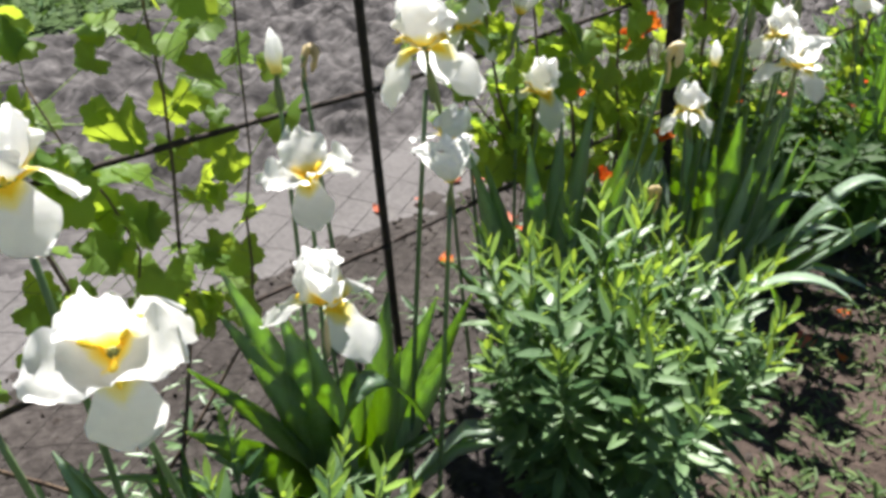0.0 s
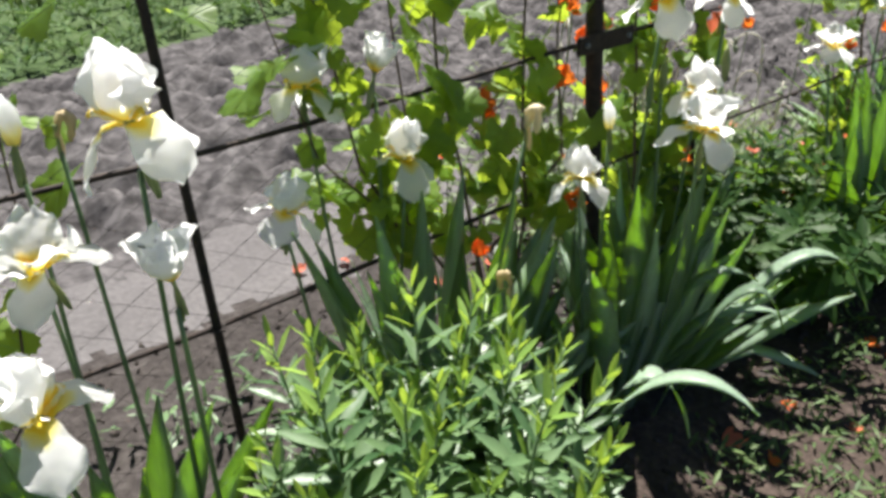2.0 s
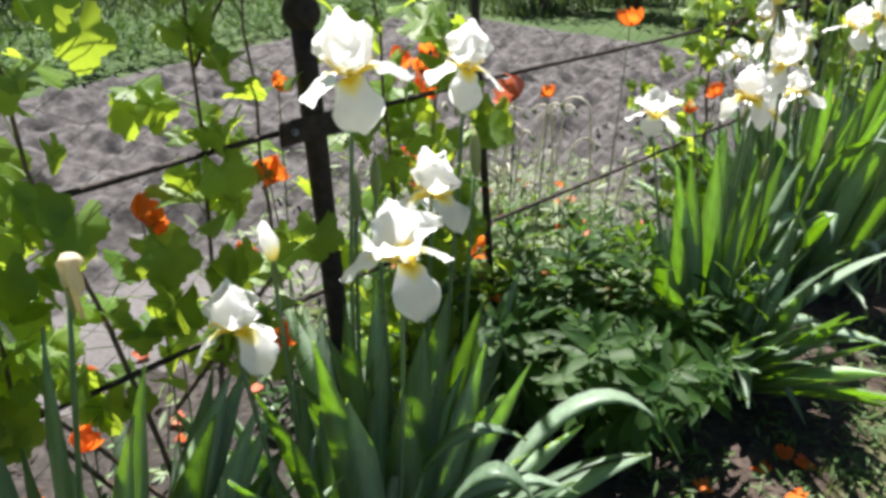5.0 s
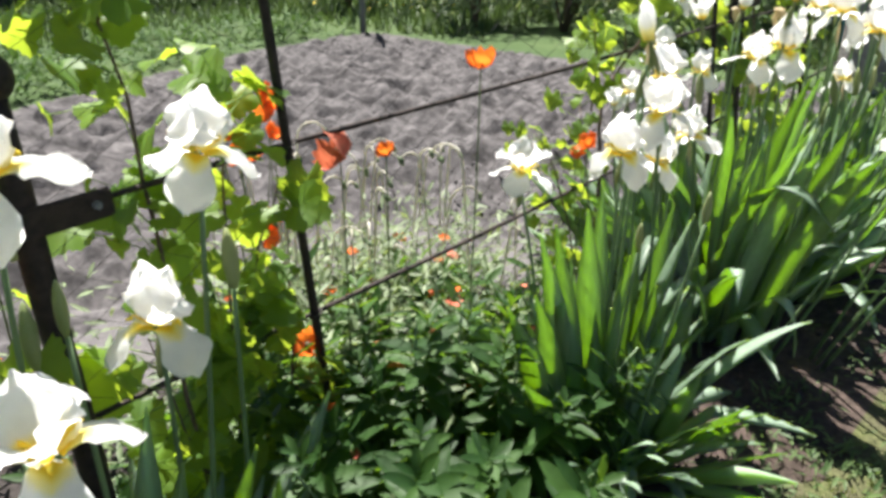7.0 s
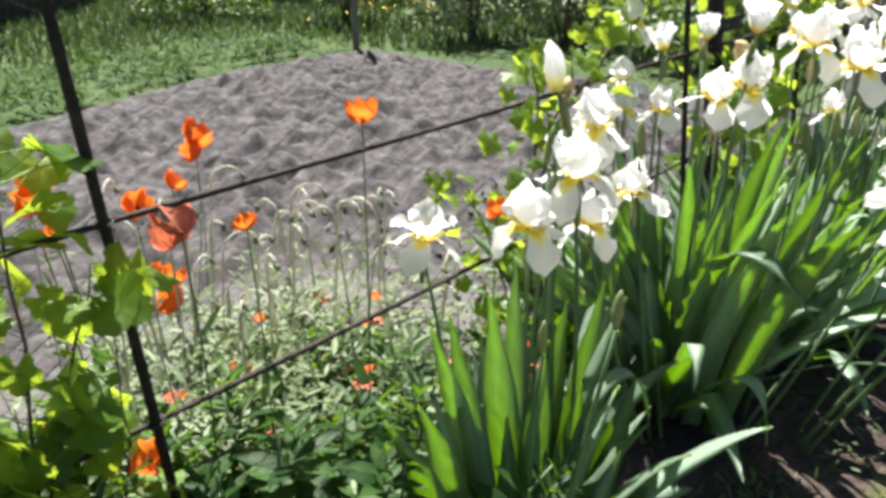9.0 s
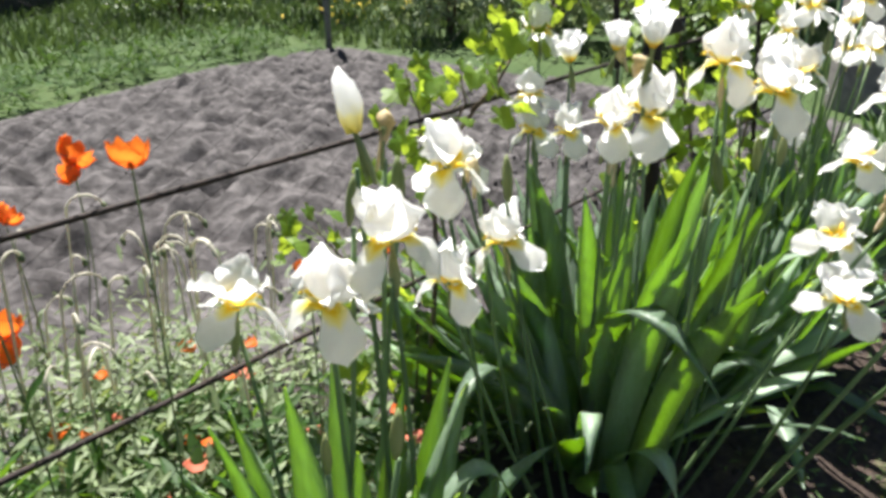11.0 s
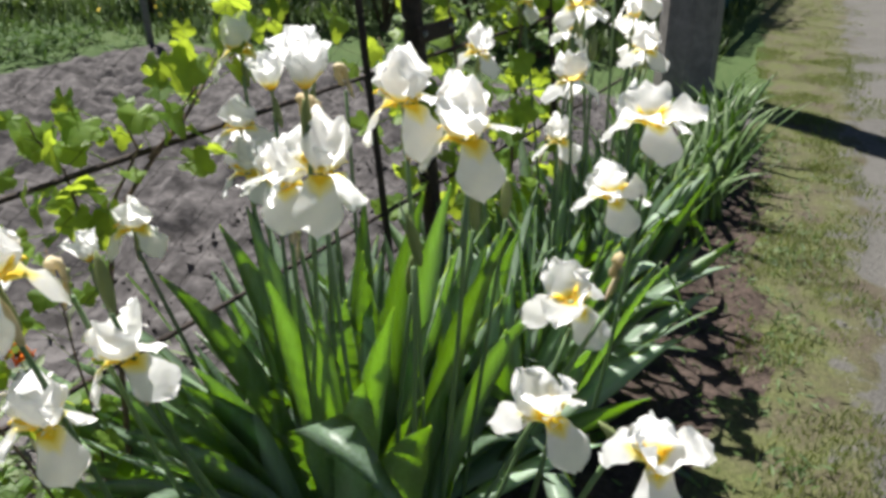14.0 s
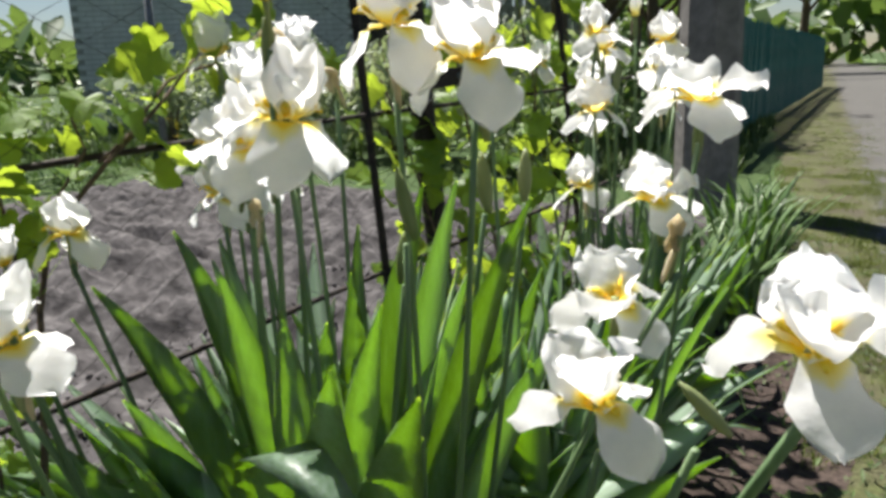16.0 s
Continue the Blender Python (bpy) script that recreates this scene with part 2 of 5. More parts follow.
def tube(points, radii, sides=6, cap=True):
    """Corners and faces of a round rod along points."""
    pts = [Vector(p) for p in points]
    verts, faces = [], []
    side = None
    for i, p in enumerate(pts):
        d = (pts[min(i + 1, len(pts) - 1)] - pts[max(i - 1, 0)]).normalized()
        ref = side if side is not None and abs(side.dot(d)) < 0.95 else (Vector((1, 0, 0)) if abs(d.x) < 0.9 else Vector((0, 1, 0)))
        side = (ref - d * ref.dot(d)).normalized()
        up = d.cross(side)
        r = radii[i] if hasattr(radii, "__len__") else radii
        for k in range(sides):
            a = 2 * math.pi * k / sides
            verts.append(p + (side * math.cos(a) + up * math.sin(a)) * r)
    for i in range(len(pts) - 1):
        for k in range(sides):
            a, b = i * sides + k, i * sides + (k + 1) % sides
            faces.append((a, b, b + sides, a + sides))
    if cap:
        faces.append(tuple(range(sides - 1, -1, -1)))
        n = (len(pts) - 1) * sides
        faces.append(tuple(range(n, n + sides)))
    return verts, faces


def box(x0, y0, z0, x1, y1, z1, bevel=0.0):
    bm = bmesh.new()
    bmesh.ops.create_cube(bm, size=1)
    for v in bm.verts:
        v.co = ((x0 + x1) / 2 + v.co.x * (x1 - x0), (y0 + y1) / 2 + v.co.y * (y1 - y0), (z0 + z1) / 2 + v.co.z * (z1 - z0))
    if bevel:
        bmesh.ops.bevel(bm, geom=bm.edges[:], offset=bevel, segments=2, affect="EDGES")
    return bm


def bm_mesh(name, bm, mat, smooth=False):
    me = bpy.data.meshes.new(name)
    bm.to_mesh(me)
    bm.free()
    me.materials.append(mat)
    if smooth:
        me.polygons.foreach_set("use_smooth", [True] * len(me.polygons))
    return me


rnd = random.Random(11)


def uni(a, b):
    return rnd.uniform(a, b)


# ---- ground ----
def bed_edge(x):
    return 0.17 - 0.14 * max(0, min(1, 2.5 - x)) + 0.015 * math.sin(x * 3.1) - 0.03 * max(0, min(1, x - 2.6)) + 0.22 * max(0, x - 4.3)


def road_edge(x):
    return -0.13 + 0.15 * (x - 4.5)


def plot_near(x):
    """The near edge of the tilled plot, behind the trodden strip."""
    return 1.95 - 0.75 * max(0.0, min(1.0, (x - 3.1) / 0.5))


def plot_far(x):
    return min(3.95 + 0.36 * x, 6.02 + 0.03 * (x - 5.8), 5.6 + 0.05 * x)


PLOT_END = 6.85


def ground_height(x, y):
    n = noise.noise
    y0, y1 = plot_near(x), plot_far(x)
    if x < PLOT_END and y0 < y < y1:
        e = min(1, (y - y0) / 0.25, (y1 - y) / 0.2, (PLOT_END - x) / 0.3)
        return e * (0.035 * n((x * 4, y * 5, 0)) + 0.105 * n((x * 6.5, y * 8, 3)) + 0.028 * n((x * 17, y * 17, 7)) + 0.02 * abs(n((x * 14, y * 16, 15))) + 0.008 * math.sin(y * 20 + n((x, y, 9)) * 3))
    if bed_edge(x) < y < 1.5 and x < 6.5:
        return 0.02 * n((x * 4, y * 4, 1)) + 0.013 * n((x * 14, y * 14, 5)) + 0.007 * n((x * 33, y * 33, 8))
    if y < road_edge(x):
        return 0.006 * n((x * 3, y * 3, 2)) - 0.012
    return 0.010 * n((x * 3, y * 3, 2)) + 0.006 * n((x * 15, y * 15, 4))


def ground_zone(x, y):
    j = 0.09 * noise.noise((x * 4, y * 4, 20)) + 0.04 * noise.noise((x * 13, y * 13, 21)) + rnd.gauss(0, 0.006)
    if y < road_edge(x) - 2.6 + 5 * j:
        return 4
    if y < bed_edge(x) + j:
        return 3
    if x < 6.6 and y < (1.52 if x < 3.0 else 1.15) + j * 1.5:
        return 5 if y > 0.50 + j * 2 else 0
    if x < 3.2 + 4 * j and y < 1.95 + 1.5 * j:
        return 2
    if x < PLOT_END + j and y < plot_far(x) + j * 0.4:
        return 1
    return 4


def axis_steps(lo, hi, step, far):
    out = list(np.arange(lo, hi, step))
    g, s = hi, step
    while g < far:
        out.append(g)
        s = min(s * 1.10, 0.3) if g < 16 else s * 1.35
        g += s
    g, s, low = lo, step, []
    while g > -far:
        s = min(s * 1.10, 0.3) if g > -8 else s * 1.35
        g -= s
        low.append(g)
    return np.array(low[::-1] + out + [far])


def build_ground():
    xs, ys = axis_steps(-1.6, 9.4, 0.034, 900), axis_steps(-2.4, 8.2, 0.034, 900)
    verts = np.array([(x, y, ground_height(x, y) if -3 < x < 30 and -3 < y < 30 else 0) for y in ys for x in xs])
    nx, ny = len(xs), len(ys)
    i = (np.arange(ny - 1)[:, None] * nx + np.arange(nx - 1)[None]).ravel()
    quads = np.stack([i, i + 1, i + 1 + nx, i + nx], 1)
    cx, cy = (xs[:-1] + xs[1:]) / 2, (ys[:-1] + ys[1:]) / 2
    slots = np.array([ground_zone(x, y) for y in cy for x in cx])
    ob = new("ground", big_mesh("ground", verts, quads, [BED, TILLED, TRODDEN, VERGE, MEADOW, HUMUS], slots))
    att = ob.data.attributes.new("gravel", "FLOAT", "POINT")
    att.data.foreach_set("value", [max(0.0, min(1.0, 0.5 - (y - road_edge(x)) / 0.9)) for y in ys for x in xs])
    tagged(ob, "garden ground of dark tilled soil, trodden strips, worn grass and a gravel lane", "ground", kind="structure")


build_ground()

# ---- fence ----
FENCE_Y = 0.862


def rail_top(x):
    return 0.675 + 0.056 * max(0, min(0.85, x - 0.55)) + 0.034 * max(0, min(0.6, x - 1.4)) + 0.021 * max(0, x - 2.0)


def rail_low(x):
    return rail_top(x) - 0.302 - 0.016 * max(0, min(1, x - 1))


def build_fence():
    fence = thing("fence", 2, FENCE_Y, 0, "dark rusty chain-link fence on thin iron rods beside the iris bed", "fence")
    for x, lean in ((-0.85, -0.02), (0.574, -0.024), (1.998, -0.018), (3.700, 0.034), (4.62, 0.02)):
        pts = [(x - 2 + lean * h, 0.113 * h, h) for h in np.linspace(-0.1, 1.5, 9)]
        v, f = tube(pts, [0.0085 + 0.0006 * math.sin(i * 3) for i in range(9)], 8)
        post = part("post", mesh_of("post", v, f, RUST), fence)
        for h in (rail_top(x), rail_low(x)):
            v, f = tube([(x - 2 + lean * h + 0.013 * math.cos(k), 0.113 * h + 0.013 * math.sin(k), h - 0.012 + 0.0028 * k) for k in np.linspace(0, 9, 14)], 0.0022, 4)
            part("wire_tie", mesh_of("wire_tie", v, f, WIRE), post)
    for height in (rail_top, rail_low):
        pts = [(x - 2, 0.113 * height(x) + 0.003 * math.sin(x * 5), height(x) + 0.003 * math.sin(x * 3.9)) for x in np.arange(-2.2, 5.4, 0.12)]
        v, f = tube(pts, [0.0052 + 0.0007 * math.sin(i * 2.3) for i in range(len(pts))], 7)
        part("rail", mesh_of("rail", v, f, RUST), fence)
    verts, faces = [], []
    w, hh, r = 0.031, 0.033, 0.0010
    for c in range(int(7.6 / w / 2)):
        x0 = -2.2 + c * 2 * w
        pts, k, z = [], 0, 0.03
        while z < 1.42:
            pts.append((x0 - 2 + (w if (k + c) % 2 else -w) * 1.03 + 0.003 * math.sin(z * 7 + c), 0.012 + 0.113 * z + (0.0015 if k % 2 else -0.0015) + 0.006 * math.sin(x0 * 2 + z * 4), z))
            z += hh
            k += 1
        a, b = tube(pts, r, 3, False)
        faces += [tuple(i + len(verts) for i in q) for q in b]
        verts += a
    mesh = part("wire_mesh", mesh_of("wire_mesh", verts, faces, WIRE), fence)
    tagged(mesh, kind="stuff")


build_fence()


def build_post(x, y, top, radius, ball, label, plate, lean=0.0):
    """An iron post; plate: left end, right end and height of its flat bracket."""
    post = thing("iron_post", x, y, 0, label, "post")
    pts = [(lean * h, 0.113 * h, h) for h in np.linspace(-0.1, top, 10)]
    v, f = tube(pts, [radius * (1 + 0.03 * math.sin(i * 4)) for i in range(10)], 14)
    part("shaft", mesh_of("shaft", v, f, RUST), post)
    if ball:
        bm = bmesh.new()
        bmesh.ops.create_uvsphere(bm, u_segments=18, v_segments=12, radius=ball)
        part("ball_cap", bm_mesh("ball_cap", bm, RUST, True), post, pose(lean * top, 0.113 * top, top + ball * 0.75))
    x0, x1, h = plate
    bracket = part("bracket", bm_mesh("bracket", box(x0, -radius - 0.008, -0.021, x1, -radius + 0.002, 0.021, 0.003), RUST), post, pose(lean * h, 0.113 * h, h, 0, -2, 0))
    for bx in (x0 + 0.025, x1 - 0.025):
        bm = bmesh.new()
        bmesh.ops.create_cone(bm, cap_ends=True, segments=6, radius1=0.007, radius2=0.006, depth=0.008)
        part("bolt", bm_mesh("bolt", bm, METAL_GREY), bracket, pose(bx, -radius - 0.011, 0.002, 90, 0, 0))


build_post(1.548, FENCE_Y - 0.012, 0.893, 0.0205, 0.033, "dark rusty pipe post with a ball cap and flat bracket", (-0.085, 0.11, 0.735), -0.002)
build_post(3.895, FENCE_Y + 0.005, 1.30, 0.026, 0, "dark thick fence post with an iron bracket beside the irises", (-0.03, 0.13, 0.845), 0.035)

# ---- irises ----
def leaf_mesh(name, length, width, bend, twist=0.0, kink=None, segs=12, mat=IRIS_LEAF):
    """A sword leaf: a thin lens in section, along a spine that bows over."""
    verts, faces = [], []
    p, ang = Vector((0, 0, 0)), 0.0
    spine = []
    for i in range(segs + 1):
        u = i / segs
        spine.append((p.copy(), ang, u))
        a = bend * u ** 1.6 / segs * 2.2
        if kink and abs(u - kink[0]) < 0.06:
            a += kink[1] / 2
        ang += a
        p = p + Vector((math.sin(ang), 0, math.cos(ang))) * (length / segs)
    for p, ang, u in spine:
        w = width * (0.62 + 0.55 * math.sin(math.pi * min(1, u * 0.95 + 0.05))) * min(1, (1.02 - u) / 0.30) ** 0.75
        t = 0.0016 * (1.3 - u) + 0.0004
        nrm = Vector((math.cos(ang), 0, -math.sin(ang)))
        tw = twist * u
        across = Vector((0, 1, 0)) * math.cos(tw) + nrm * math.sin(tw)
        n2 = nrm * math.cos(tw) - Vector((0, 1, 0)) * math.sin(tw)
        wave = 0.0015 * math.sin(u * 9)
        verts += [p - across * w / 2 + n2 * wave, p + n2 * (t + 0.002), p + across * w / 2 - n2 * wave, p - n2 * (t - 0.002)]
    for i in range(segs):
        for k in range(4):
            a, b = i * 4 + k, i * 4 + (k + 1) % 4
            faces.append((a, b, b + 4, a + 4))
    return mesh_of(name, verts, faces, mat)


LEAVES = [leaf_mesh("iris_leaf", 0.50, 0.046, b, t, k) for b, t, k in (
    (0.10, 0.2, None), (0.22, -0.3, None), (0.35, 0.4, None), (0.55, -0.2, None), (0.85, 0.3, None), (1.25, 0.2, None),
    (0.25, 0.2, (0.62, 1.1)), (0.45, -0.4, (0.5, 1.5)), (0.05, -0.5, None), (0.30, 0.7, None))]


def petal_mesh(name, path_fn, width_fn, cup, ruffle, seed, haft, nu=13, nv=10):
    """A petal: path_fn(u) gives distance out and height along its middle, width_fn(u) its breadth."""
    verts, faces, shade = [], [], []
    for i in range(nu + 1):
        u = i / nu
        r, z = path_fn(u)
        r2, z2 = path_fn(min(1, u + 0.01))
        r1, z1 = path_fn(max(0, u - 0.01))
        d = Vector((r2 - r1, 0, z2 - z1)).normalized()
        nrm = Vector((-d.z, 0, d.x))
        for j in range(nv + 1):
            s = 2 * j / nv - 1
            w = width_fn(u) / 2
            fr = ruffle * (abs(s) ** 1.5 + u ** 4 * 0.7) * (math.sin(u * 12 + s * 4 + seed * 2.1) * 0.7 + math.sin(u * 24 - s * 7 + seed) * 0.20) * min(1, u * 2.5)
            edge = 1 + 0.05 * math.sin(s * 8 + seed) * u
            off = cup(u) * s * s
            verts.append(Vector((r, w * s, z)) * 1.0 + d * (edge - 1) * 0.03 - d * (abs(s) ** 3) * 0.006 * u + nrm * (off + fr))
            shade.append(max(0.0, haft(u, s)))
    for i in range(nu):
        for j in range(nv):
            a = i * (nv + 1) + j
            faces.append((a, a + 1, a + nv + 2, a + nv + 1))
    me = mesh_of(name, verts, faces, PETAL)
    att = me.attributes.new("haft", "FLOAT", "POINT")
    att.data.foreach_set("value", shade)
    return me


def arc_path(start, length, a0, a1, power=1.0):
    """Distance out and height along a petal whose slope turns from a0 to a1 degrees above level."""
    table, r, z = [start], start[0], start[1]
    for i in range(100):
        a = radians(a0 + (a1 - a0) * ((i + 0.5) / 100) ** power)
        r, z = r + math.cos(a) * length / 100, z + math.sin(a) * length / 100
        table.append((r, z))

    def path(u):
        k = max(0.0, min(1.0, u)) * 100
        i = min(99, int(k))
        (ra, za), (rb, zb) = table[i], table[i + 1]
        return ra + (rb - ra) * (k - i), za + (zb - za) * (k - i)
    return path


def standard_petal(seed, a0, a1, wide, wrap, length=0.088):
    """Upright petal: the slope runs from a0 at the claw to a1 at the tip (past 90 leans back over the heart)."""
    return petal_mesh("standard", arc_path((0.006, 0.004), length, a0, a1, 0.9), lambda u: 0.007 + wide * math.sin(math.pi * (0.03 + 0.93 * u ** 0.95)) ** 0.75,
                      lambda u: wrap * math.sin(math.pi * min(1, u * 0.85)) + 0.003, 0.0105, seed, lambda u, s: 0.92 - u * 2.7 - abs(s) * 0.1)


def fall_petal(seed, a0, a1, wide):
    """Spreading petal: narrow claw, then a broad rounded paddle hanging over."""
    def breadth(u):
        claw = 0.032 - 0.004 * u
        blade = wide * max(0.0, min(1.0, (u - 0.06) / 0.56)) ** 1.1
        return max(0.003, (claw + blade) * max(0.0, 1 - (max(0.0, u - 0.62) / 0.385) ** 2.4) ** 0.5)
    return petal_mesh("fall", arc_path((0.008, 0.006), 0.106, a0, a1, 0.75), breadth,
                      lambda u: (0.006 if u < 0.3 else -0.006) * math.sin(math.pi * u), 0.0050, seed, lambda u, s: 1.24 - u * 2.2 - abs(s) * 0.5)


def style_petal(seed):
    return petal_mesh("style_arm", lambda u: (0.004 + 0.034 * u, 0.008 + 0.024 * u - 0.006 * u * u + 0.012 * max(0, u - 0.7)), lambda u: 0.010 + 0.014 * u,
                      lambda u: -0.004, 0.002, seed, lambda u, s: 0.55 - u * 0.45, 6, 4)


def beard_mesh():
    pts, rad = [], []
    for i in range(7):
        u = i / 6
        pts.append((0.014 + 0.030 * u, 0, 0.012 + 0.009 * math.sin(u * 2.6)))
        rad.append(0.0014 + 0.0042 * math.sin(math.pi * min(1, u * 0.9 + 0.1)))
    v, f = tube(pts, rad, 7)
    v = [p + Vector((uni(-1, 1), uni(-1, 1), uni(-1, 1))) * 0.0008 for p in v]
    return mesh_of("beard", v, f, BEARD)


DOME = [standard_petal(s, a0, a1, w, 0.026, 0.098) for s, a0, a1, w in ((0, 24, 158, 0.092), (1, 16, 140, 0.098), (2, 30, 170, 0.088), (3, 20, 128, 0.096), (12, 34, 110, 0.090))]
OPEN = [standard_petal(s, a0, a1, w, 0.020, 0.098) for s, a0, a1, w in ((4, 32, 118, 0.080), (5, 40, 96, 0.076), (6, 26, 132, 0.084))]
WIDE = [standard_petal(s, a0, a1, w, 0.012, 0.090) for s, a0, a1, w in ((7, 62, 20, 0.074), (8, 52, 4, 0.078), (13, 72, 58, 0.072), (14, 58, 96, 0.076))]
CUPPED = [standard_petal(s, a0, a1, w, 0.024) for s, a0, a1, w in ((9, 66, 76, 0.050), (10, 74, 66, 0.046), (11, 62, 88, 0.054))]
FALLS = [fall_petal(s, a0, a1, w) for s, a0, a1, w in ((0, 16, -92, 0.048), (1, 8, -98, 0.043), (2, 20, -106, 0.046), (3, 18, -58, 0.047), (4, 14, -92, 0.051), (5, 10, -80, 0.042))]
SPREAD = [fall_petal(s, a0, a1, w) for s, a0, a1, w in ((6, 26, -66, 0.046), (7, 22, -48, 0.043), (8, 24, -78, 0.048))]
STYLES = [style_petal(s) for s in (0, 1)]
BEARD_MESH = beard_mesh()


def lathe_mesh(name, profile, mat, sides=9, squash=1.0):
    verts, faces = [], []
    for r, z in profile:
        for k in range(sides):
            a = 2 * math.pi * k / sides
            verts.append((r * math.cos(a), r * math.sin(a) * squash, z))
    for i in range(len(profile) - 1):
        for k in range(sides):
            a, b = i * sides + k, i * sides + (k + 1) % sides
            faces.append((a, b, b + sides, a + sides))
    faces += [tuple(range(sides - 1, -1, -1)), tuple(range(len(verts) - sides, len(verts)))]
    return mesh_of(name, verts, faces, mat)


OVARY = lathe_mesh("flower", [(0.0030, -0.075), (0.0046, -0.06), (0.0054, -0.045), (0.0042, -0.03), (0.0034, -0.015), (0.005, -0.002), (0.008, 0.008)], BUD_GREEN, 9, 0.85)
SHEATH = lathe_mesh("sheath", [(0.004, -0.10), (0.0066, -0.085), (0.0074, -0.065), (0.0056, -0.045), (0.002, -0.028)], BUD_GREEN, 8, 0.7)
DRY_SHEATH = lathe_mesh("sheath", [(0.004, -0.10), (0.006, -0.085), (0.0075, -0.065), (0.006, -0.045), (0.002, -0.03)], PAPERY, 8, 0.6)
BUD_BODY = lathe_mesh("bud", [(0.004, -0.055), (0.009, -0.04), (0.0115, -0.02), (0.0105, 0.0), (0.007, 0.016), (0.002, 0.03)], BUD_GREEN, 9, 0.8)


def white_bud_mesh(seed):
    verts, faces, shade = [], [], []
    for i in range(13):
        u = i / 12
        for k in range(14):
            a = 2 * math.pi * k / 14
            r = (0.006 + 0.0098 * math.sin(math.pi * min(1, u * 0.80 + 0.12)) ** 1.1) * (1 + 0.24 * math.sin(3 * a + u * 5 + seed)) + 0.001
            if u > 0.85:
                r *= max(0.1, (1 - u) / 0.15 * 0.85 + 0.15)
            verts.append((r * math.cos(a), r * math.sin(a), 0.085 * u - 0.004 + 0.005 * math.sin(3 * a + seed) * u))
            shade.append(0.62 - u * 1.0)
    for i in range(12):
        for k in range(14):
            a, b = i * 14 + k, i * 14 + (k + 1) % 14
            faces.append((a, b, b + 14, a + 14))
    faces.append(tuple(range(168, 182)))
    me = mesh_of("opening_bud", verts, faces, PETAL)
    att = me.attributes.new("haft", "FLOAT", "POINT")
    att.data.foreach_set("value", shade)
    return me


WHITE_BUDS = [white_bud_mesh(0), white_bud_mesh(2)]


def wilted_mesh(seed):
    r = random.Random(seed)
    pts, rad = [(0, 0, -0.02)], [0.006]
    for i in range(8):
        u = (i + 1) / 8
        pts.append((0.032 * math.sin(u * 2.2), 0.004 * math.sin(u * 7), 0.032 * math.sin(u * 3.6) * (1.2 - u * 0.3) - 0.02 * u))
        rad.append((0.011 + 0.004 * math.sin(u * 19 + seed)) * math.sin(math.pi * (0.15 + 0.8 * u)) + 0.002)
    v, f = tube(pts, rad, 9)
    v = [p + Vector((r.uniform(-1, 1), r.uniform(-1, 1), r.uniform(-1, 1))) * 0.003 for p in v]
    return mesh_of("wilted_bloom", v, f, PAPERY)


WILTED = [wilted_mesh(3), wilted_mesh(5)]


def iris_stem(clump, base, tip, bow=0.015):
    """A stem from the ground to under a bloom, in the clump's own frame."""
    b, t = Vector(base), Vector(tip)
    side = Vector((uni(-1, 1), uni(-1, 1), 0)) * bow
    pts = [b.lerp(t, u) + side * math.sin(math.pi * u) for u in np.linspace(0, 1, 9)]
    v, f = tube(pts, [0.0046 - 0.0014 * u for u in np.linspace(0, 1, 9)], 7)
    part("stem", mesh_of("stem", v, f, IRIS_STEM), clump)


def iris_bloom(clump, at, state="open", size=1.0, yaw=None, tilt=0.0):
    """A bloom at a place in the clump's frame. State: dome, open, star, cup, bud, green, wilted."""
    yaw = uni(0, 360) if yaw is None else yaw
    m = pose(*at, uni(-9, 9) + tilt, uni(-9, 9), yaw) @ Matrix.Scale(size * (0.76 if state != "green" else 0.72), 4)
    if state in ("dome", "open", "star"):
        fl = part("flower", OVARY, clump, m, "white bearded iris bloom with a yellow throat")
        shape = DOME if state == "dome" else WIDE if state == "star" else rnd.choice((DOME, DOME + OPEN, OPEN))
        falls = FALLS if state != "star" else SPREAD
        for k in range(3):
            part("standard", rnd.choice(shape), fl, pose(0, 0, 0.005, uni(-9, 9), uni(-9, 9), 120 * k + uni(-14, 14)))
            part("fall", rnd.choice(falls), fl, pose(0, 0, 0, uni(-10, 10), uni(-8, 8), 120 * k + 60 + uni(-12, 12)))
            part("style_arm", rnd.choice(STYLES), fl, pose(0, 0, 0, 0, 0, 120 * k + 60))
            part("beard", BEARD_MESH, fl, pose(0, 0, 0.003, 0, 0, 120 * k + 60))
        part("sheath", rnd.choice((SHEATH, SHEATH, SHEATH, DRY_SHEATH)), fl, pose(0.004, 0, 0.01, 6, 0, 0))
    elif state == "cup":
        fl = part("flower", OVARY, clump, m, "half-open white iris bloom, still cupped")
        for k in range(3):
            part("standard", CUPPED[k], fl, pose(0, 0, 0.0, 0, -4, 120 * k))
            part("fall", CUPPED[(k + 1) % 3], fl, pose(0, 0, -0.002, 0, 8 + uni(-6, 16), 120 * k + 60))
        part("sheath", SHEATH, fl, pose(0.004, 0, 0.01, 6, 0, 0))
    elif state == "bud":
        fl = part("flower", OVARY, clump, m, "white iris bud about to open")
        part("opening_bud", rnd.choice(WHITE_BUDS), fl, pose(0, 0, 0))
        part("sheath", SHEATH, fl, pose(0.004, 0, 0.02, 6, 0, 0))
    elif state == "green":
        part("bud", BUD_BODY, clump, m, "slim green iris bud")
    else:
        fl = part("flower", OVARY, clump, m, "withered brown iris bloom")
        part("wilted_bloom", rnd.choice(WILTED), fl, pose(0, 0, 0))
        part("sheath", DRY_SHEATH, fl, pose(0.004, 0, 0.02, 6, 0, 0))


